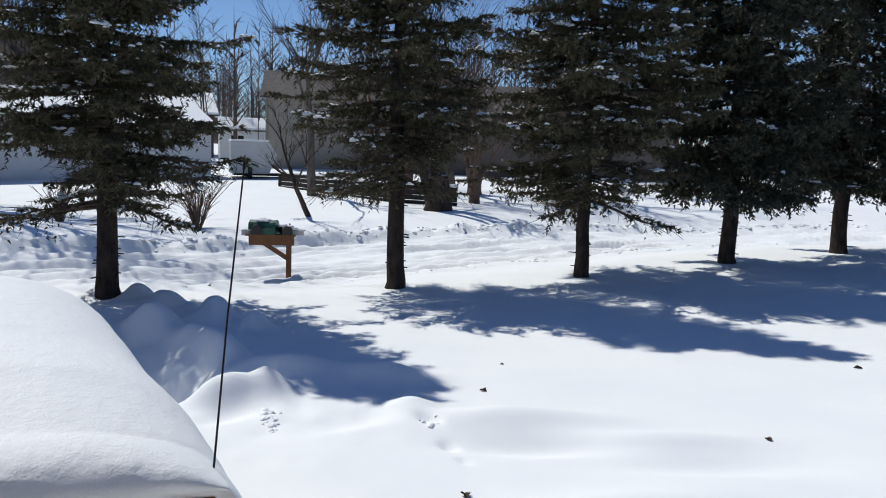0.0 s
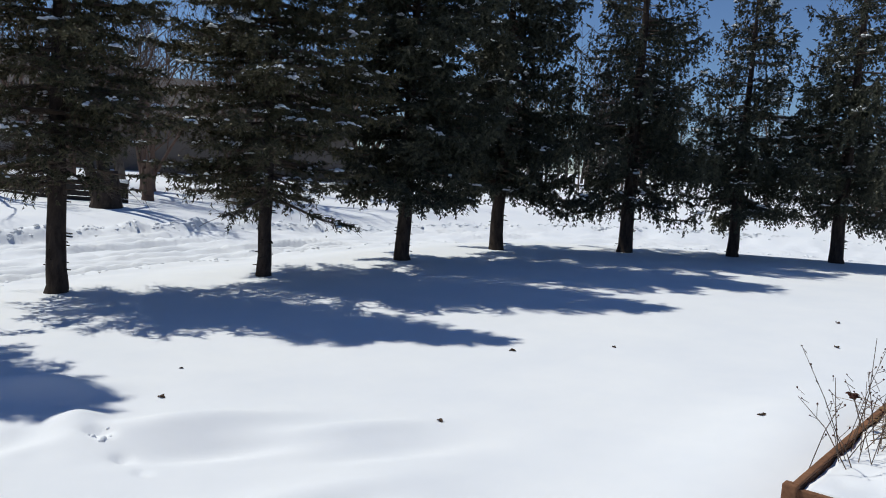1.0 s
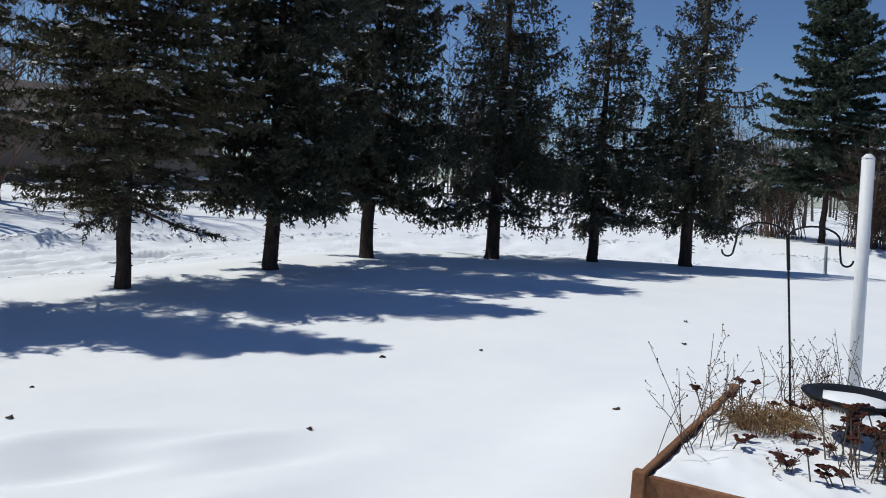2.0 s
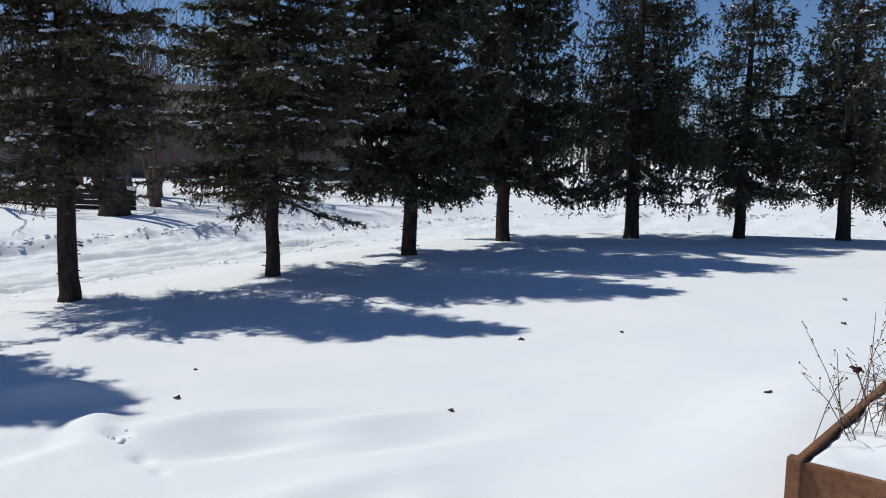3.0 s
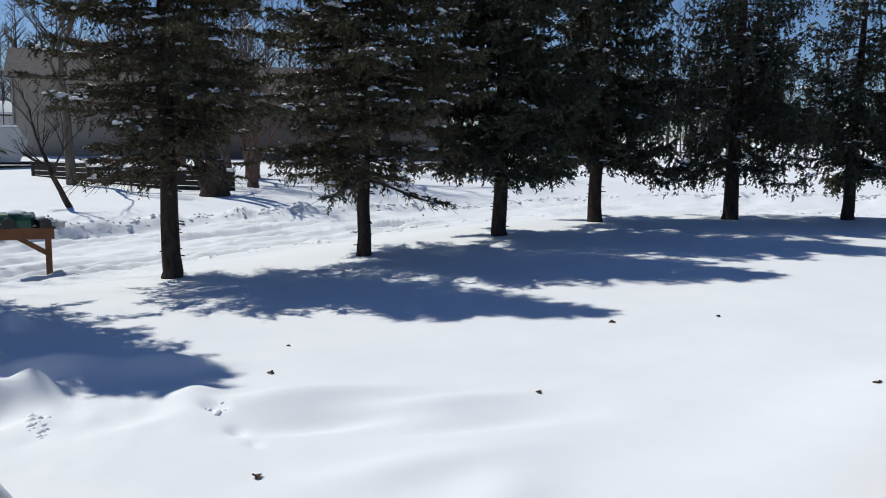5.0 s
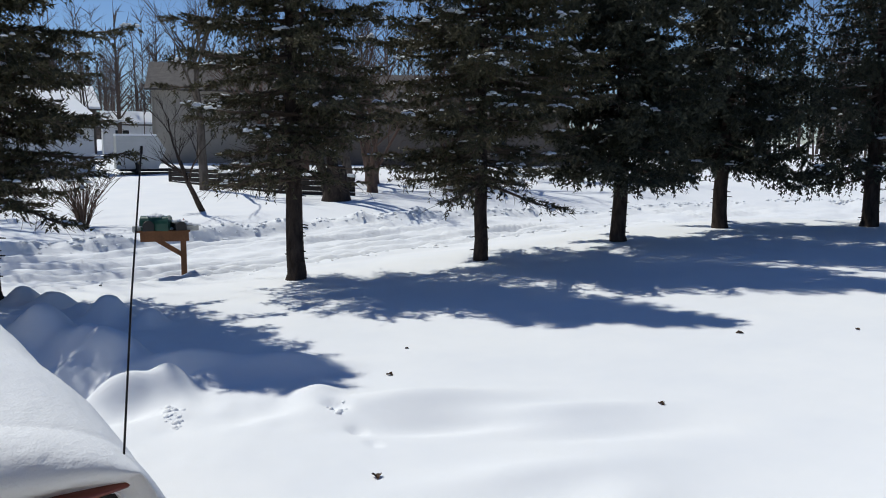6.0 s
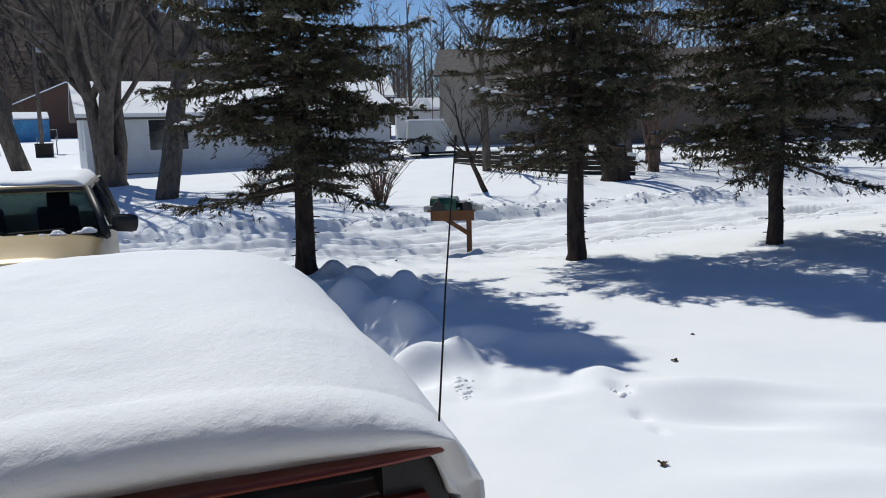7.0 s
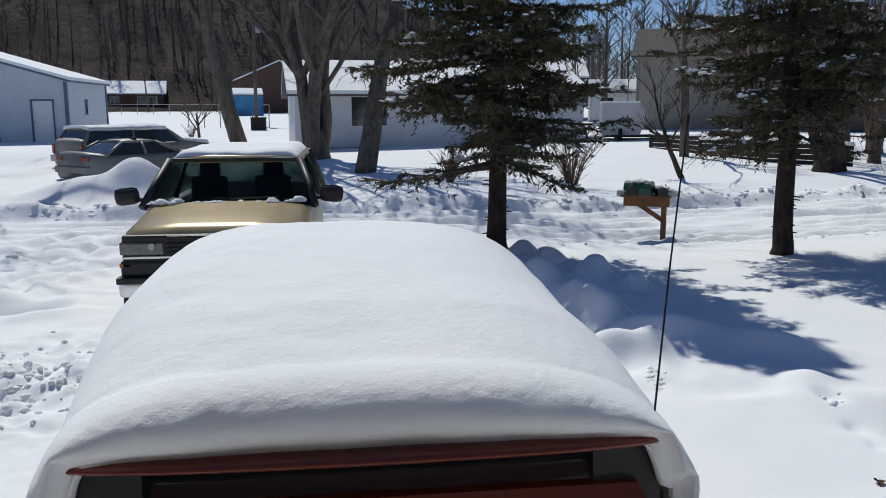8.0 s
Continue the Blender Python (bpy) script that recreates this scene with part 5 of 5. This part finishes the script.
def planter():
    th = thing("raised_planter", BED, "weathered brown timber planter filled with snow", "planter")
    for i in range(3):
        z = -0.15 + 0.23 * i
        for k, (sx, sy, px, py) in enumerate(((0.04, BW, 0.02, -BW / 2), (BL, 0.035, BL / 2, -0.02), (BL, 0.04, BL / 2, -BW + 0.02), (0.04, BW, BL - 0.02, -BW / 2))):
            if i == 2 and k == 3:
                continue
            part("board", boxed(sx, sy, 0.222, pose(px, py, z), 0.006), BED_WOOD, th)
    for px, py in ((0.0, 0.0), (BL, 0.0), (0.0, -BW), (BL, -BW)):
        part("corner_post", boxed(0.075, 0.075, 0.735, pose(px, py, -0.18), 0.008), BED_WOOD, th)
    part("rim", boxed(BL, 0.038, 0.02, pose(BL / 2, -0.02, BH), 0.006), BED_WOOD, th)

    def fill(u, v):
        x, y = 0.05 + (BL - 0.1) * v, -0.05 - (BW - 0.1) * (u + 1) / 2
        e = min(v, 1 - v, (1 - abs(u)) / 2) * 6
        return Vector((x, y, BH - 0.012 + 0.05 * min(1, e) + 0.035 * noise.noise((x * 2.4, y * 2.4, 2)) + 0.012 * noise.noise((x * 9, y * 9, 4))))
    part("snow_fill", snow_sheet(50, 60, fill, 0.3), SNOW, th, "soft snow filling the planter", True)


planter()


def bed_point(x, y, z=0.0):
    return BED @ Vector((x, y, BH + 0.03 + z))


def stalk_plant(x, y, n, h, seed, spread=0.35, label="tall dry brown flower stalks with seed heads"):
    rng = np.random.default_rng(seed)
    th = thing("dried_plant", Matrix.Translation(bed_point(x, y, -0.04)), label, "plant", "dried flowers")
    st, seeds = [], []
    for _ in range(n):
        o = Vector((rng.normal() * spread, rng.normal() * spread, 1)).normalized()
        L = h * rng.uniform(0.55, 1.1)
        b = Vector((rng.normal() * 0.07, rng.normal() * 0.07, 0))
        P = [b, b + o * L * 0.5 + Vector((0, 0, 0.02)), b + o * L + Vector((rng.normal() * 0.03, rng.normal() * 0.03, -0.02))]
        st.append(tube(P, [0.0034, 0.0028, 0.0016], 4))
        for _ in range(4):
            s = rng.uniform(0.4, 1)
            q = b + o * L * s
            d = (o + Vector((rng.normal() * 0.8, rng.normal() * 0.8, rng.normal() * 0.3))).normalized()
            e = q + d * rng.uniform(0.02, 0.09)
            st.append(tube([q, e], [0.0022, 0.0016], 3))
            seeds.append(blob(rng, e, rng.uniform(0.004, 0.009), 0.006, rng.uniform(0.006, 0.012)))
    part("stem", joined(*st), DRY, th)
    tagged(part("seed_head", joined(*seeds), SEDUM, th), kind="stuff")


def sedum(x, y, n, h, seed, lean=0.25):
    rng = np.random.default_rng(seed)
    th = thing("dried_sedum", Matrix.Translation(bed_point(x, y, -0.04)), "dry stonecrop with flat rust brown heads", "plant", "dried flowers")
    st = []
    for _ in range(n):
        b = Vector((rng.normal() * 0.09, rng.normal() * 0.09, 0))
        o = Vector((rng.normal() * lean, rng.normal() * lean, 1)).normalized()
        L = h * rng.uniform(0.5, 1.1)
        e = b + o * L
        st.append(tube([b, b + o * L * 0.5, e], [0.005, 0.0045, 0.004], 4))
        bits = []
        for _ in range(9):
            q = e + Vector((rng.normal() * 0.022, rng.normal() * 0.022, rng.normal() * 0.005))
            st.append(tube([e - o * 0.03, q], [0.0025, 0.002], 3))
            bits.append(blob(rng, q, rng.uniform(0.011, 0.024), rng.uniform(0.011, 0.024), 0.014))
        part("flower_head", joined(*bits), SEDUM, th, "flat rust brown flower head")
    part("stem", joined(*st), DRY, th)


def grass_clump(x, y, r, n, h, seed):
    rng = np.random.default_rng(seed)
    th = thing("dry_grass_clump", Matrix.Translation(bed_point(x, y, -0.03)), "matted clump of straw coloured dry grass", "plant", "dried flowers")
    st = []
    for _ in range(n):
        a, s = rng.uniform(0, 6.283), rng.random() ** 0.6
        o = Vector((math.cos(a), math.sin(a), 0))
        b = o * r * 0.55 * s
        L = h * rng.uniform(0.6, 1.2)
        P = [b, b + o * L * 0.25 * s + Vector((rng.normal() * 0.04, rng.normal() * 0.04, L * rng.uniform(0.5, 0.9))), b + o * L * (0.4 + 0.5 * s) + Vector((rng.normal() * 0.08, rng.normal() * 0.08, L * rng.uniform(0.1, 0.8)))]
        st.append(tube(P, [0.003, 0.0028, 0.0015], 3))
    tagged(part("blade", joined(*st), STRAW, th), kind="stuff")


stalk_plant(0.80, -0.12, 9, 0.80, 1, 0.22)
stalk_plant(0.55, -0.10, 5, 0.45, 2, 0.5)
stalk_plant(1.1, -0.10, 6, 0.6, 3, 0.3)
stalk_plant(1.7, -0.10, 4, 0.3, 10, 0.5)
stalk_plant(2.5, -0.75, 16, 0.62, 4, 0.3)
stalk_plant(2.35, -0.5, 14, 0.5, 5, 0.5)
stalk_plant(2.55, -1.05, 12, 0.55, 6, 0.4)
stalk_plant(0.75, -1.1, 10, 0.4, 8, 0.35)
stalk_plant(0.55, -0.75, 4, 0.2, 9, 0.6)
grass_clump(1.35, -0.42, 0.3, 260, 0.24, 1)
grass_clump(1.6, -0.6, 0.18, 90, 0.2, 2)
grass_clump(2.45, -0.8, 0.3, 150, 0.22, 3)
for i, (sx, sy, sn, sh) in enumerate(((1.5, -0.16, 2, 0.26), (1.85, -0.25, 3, 0.28), (1.8, -0.5, 2, 0.28), (1.05, -0.8, 2, 0.16), (0.95, -1.0, 11, 0.38), (0.8, -1.15, 11, 0.36), (0.5, -0.95, 4, 0.2),
                                       (0.6, -0.62, 3, 0.12), (0.75, -1.35, 9, 0.38), (1.2, -1.2, 9, 0.38), (0.9, -0.35, 2, 0.14), (1.3, -1.45, 8, 0.38), (1.2, -0.7, 2, 0.12))):
    sedum(sx, sy, sn, sh, 40 + i)

# double hook pole in the planter
hx, hy = 6.26, -0.01
hz = 0.62
hook = thing("shepherd_hook", pose(hx, hy, hz, 0, 0, 4), "black iron double hook pole standing in the planter", "hook")
part("pole", tube([(0, 0, -0.25), (0.01, 0.085, 0.6), (0.02, 0.17, 1.38)], [0.008, 0.008, 0.008], 8), IRON, hook)
part("sleeve", tube([(0.016, 0.142, 1.13), (0.02, 0.17, 1.38)], [0.013, 0.013], 8), IRON, hook)
for s in (-1, 1):
    P = [(0.02, 0.16, 1.3)]
    for a in np.linspace(math.pi, 0.08, 14):
        P.append((0.02, 0.17 + s * (0.17 + 0.165 * math.cos(a)), 1.36 + 0.09 * math.sin(a)))
    P += [(0.02, 0.17 + s * 0.34, 1.30), (0.02, 0.17 + s * 0.35, 1.24)]
    for a in np.linspace(math.pi, 2.0 * math.pi, 8):
        P.append((0.02, 0.17 + s * (0.39 + 0.04 * math.cos(a)), 1.235 + 0.045 * math.sin(a)))
    part("hook_arm", tube(P, [0.0075] * len(P), 7), IRON, hook, "", True)

# low bird bath
bath = thing("bird_bath", pose(6.05, -0.36, 0.62), "low black bird bath filled with snow", "bird bath")
V, F = [], []
prof = [(0.09, -0.12), (0.05, 0.02), (0.035, 0.18), (0.05, 0.24), (0.16, 0.27), (0.30, 0.32), (0.335, 0.355), (0.32, 0.36), (0.28, 0.34), (0.1, 0.30), (0.01, 0.29)]
for q, h in prof:
    for j in range(28):
        V.append((q * math.cos(j * math.pi / 14), q * math.sin(j * math.pi / 14), h))
for i in range(len(prof) - 1):
    for j in range(28):
        F.append((i * 28 + j, i * 28 + (j + 1) % 28, (i + 1) * 28 + (j + 1) % 28, (i + 1) * 28 + j))
part("bowl", (V, F), IRON, bath, "", True)
part("snow_fill", blob(np.random.default_rng(2), (0, 0, 0.31), 0.24, 0.24, 0.045), SNOW, bath, "", True)

post = thing("white_post", pose(8.26, -0.45, gz(8.26, -0.45)), "slim white post standing in the snow", "post")
part("shaft", tube([(0, 0, -0.2), (0.0, 0.1, 2.3)], [0.055, 0.055], 12), WHITE, post, "", True)
part("cap", tube([(0, 0.1, 2.3), (0, 0.1, 2.34)], [0.06, 0.02], 12), WHITE, post)
stake = thing("marker_stake", pose(23.0, -0.1, gz(23.0, -0.1)), "short pale stake beside the road", "stake")
part("shaft", tube([(0, 0, -0.1), (0.0, 0.05, 0.8)], [0.05, 0.04], 6), GREYBOX, stake)

# ---- dead leaves on the snow ----


def leaf(x, y, s, seed):
    rng = np.random.default_rng(seed)
    bm = bmesh.new()
    mid, lf, rt = [], [], []
    n = 8
    for i in range(n + 1):
        u = i / n
        w = 0.42 * math.sin(math.pi * min(1, u * 0.95 + 0.04)) * (1.0 if i % 2 else 0.55)
        curl = 0.22 * math.sin(u * 3) + 0.03
        mid.append(bm.verts.new((u * s, 0, s * (curl * 0.5 + 0.03))))
        lf.append(bm.verts.new((u * s + 0.05 * s, w * s, s * (curl + 0.2 * w + rng.uniform(0, 0.12)))))
        rt.append(bm.verts.new((u * s + 0.05 * s, -w * s, s * (curl + 0.3 * w + rng.uniform(0, 0.12)))))
    for i in range(n):
        bm.faces.new((mid[i], mid[i + 1], lf[i + 1], lf[i]))
        bm.faces.new((mid[i], rt[i], rt[i + 1], mid[i + 1]))
    r = bmesh.ops.solidify(bm, geom=bm.faces[:], thickness=0.002)
    me = bpy.data.meshes.new("oak_leaf")
    bm.to_mesh(me)
    bm.free()
    me.materials.append(LEAF)
    ob = new("oak_leaf", me)
    ob.matrix_world = pose(x, y, gz(x, y) - 0.006, 0, 0, rng.uniform(0, 360))
    tagged(ob, "curled dead brown oak leaf lying on snow", "leaf", "leaves on the snow")


for i, (x, y, s) in enumerate(((4.27, 5.54, 0.11), (5.30, 3.42, 0.10), (4.98, 6.23, 0.07), (6.74, 1.40, 0.13), (8.55, 3.35, 0.09), (2.91, 3.87, 0.13), (7.73, 4.25, 0.12), (10.22, 1.40, 0.12), (11.81, 1.64, 0.12), (4.09, 13.23, 0.1), (8.28, 12.99, 0.1))):
    leaf(x, y, s * 0.68, i)

# chunks of broken snow beside the drive
rng = np.random.default_rng(77)
chunk_v = []
for _ in range(520):
    x, y = -2.85 + rng.normal() * 0.4, 6.45 + rng.normal() * 0.65
    if x > -1.7:
        continue
    w = rng.uniform(0.01, 0.045) * rng.uniform(0.5, 1.3)
    chunk_v.append(blob(rng, (x, y, gz(x, y) - 0.01), w, w * rng.uniform(0.7, 1.2), w * rng.uniform(0.7, 1.1)))
ob = new("snow_rubble", mesh_from("snow_rubble", *joined(*chunk_v), SNOW, True))
tagged(ob, "crumbled chunks of trodden snow", "snow", kind="stuff")

def snow_break(cx, cy, turn, L, n, seed):
    """Broken crust where the bank has slumped."""
    rng = np.random.default_rng(seed)
    c, q = math.cos(radians(turn)), math.sin(radians(turn))
    lumps = []
    for _ in range(n):
        u, v = rng.uniform(-0.5, 0.5) * L, rng.normal() * 0.035
        x, y = cx + u * c - v * q, cy + u * q + v * c
        w = rng.uniform(0.018, 0.05)
        lumps.append(blob(rng, (x, y, gz(x, y) - w * 0.62), w, w * rng.uniform(0.7, 1.1), w * rng.uniform(0.7, 1.2)))
    ob = new("snow_rubble", mesh_from("snow_rubble", *joined(*lumps), SNOW, True))
    tagged(ob, "broken crust of snow on the slumped bank", "snow", kind="stuff")


snow_break(2.36, 5.78, 77, 0.55, 34, 5)
snow_break(3.36, 5.02, 100, 0.2, 9, 6)
snow_break(1.9, 7.2, 80, 0.4, 14, 7)

road_v = []
rng = np.random.default_rng(78)
for (ax, ay), (bx, by) in zip(ROAD[2:10], ROAD[3:11]):
    for _ in range(210):
        s = rng.random()
        dx, dy = bx - ax, by - ay
        ln = math.hypot(dx, dy)
        off = rng.choice((-2.7, 2.75, 2.75, 2.75)) + rng.normal() * 0.22
        x, y = ax + dx * s - dy / ln * off, ay + dy * s + dx / ln * off
        w = rng.uniform(0.02, 0.07)
        road_v.append(blob(rng, (x, y, gz(x, y) - 0.02), w * rng.uniform(1, 1.6), w, w * rng.uniform(0.5, 0.9)))
ob = new("snow_rubble", mesh_from("snow_rubble", *joined(*road_v), SNOW, True))
tagged(ob, "lumps of ploughed snow along the road", "snow", kind="stuff")


# unseen wall added behind the viewer: closes the place, shades the car's rear snow
SHADE_WALL_SIDING = make_siding("shade_wall_siding", (0.2, 0.17, 0.14), 0.15)
X0, X1, Y0, Y1, Z0, Z1 = -7.4, 2.2, -1.05, -0.75, -0.7, 5.1
V = [(X0, Y0, Z0), (X1, Y0, Z0), (X1, Y1, Z0), (X0, Y1, Z0), (X0, Y0, Z1), (X1, Y0, Z1), (X1, Y1, Z1), (X0, Y1, Z1)]
F = [(3, 2, 1, 0), (4, 5, 6, 7), (0, 1, 5, 4), (1, 2, 6, 5), (2, 3, 7, 6), (3, 0, 4, 7)]
ob = new("wall_house", mesh_from("wall_house", V, F, SHADE_WALL_SIDING))
tagged(ob, "unseen plain wall of brown lap siding that shades the car's rear", "wall", kind="structure")
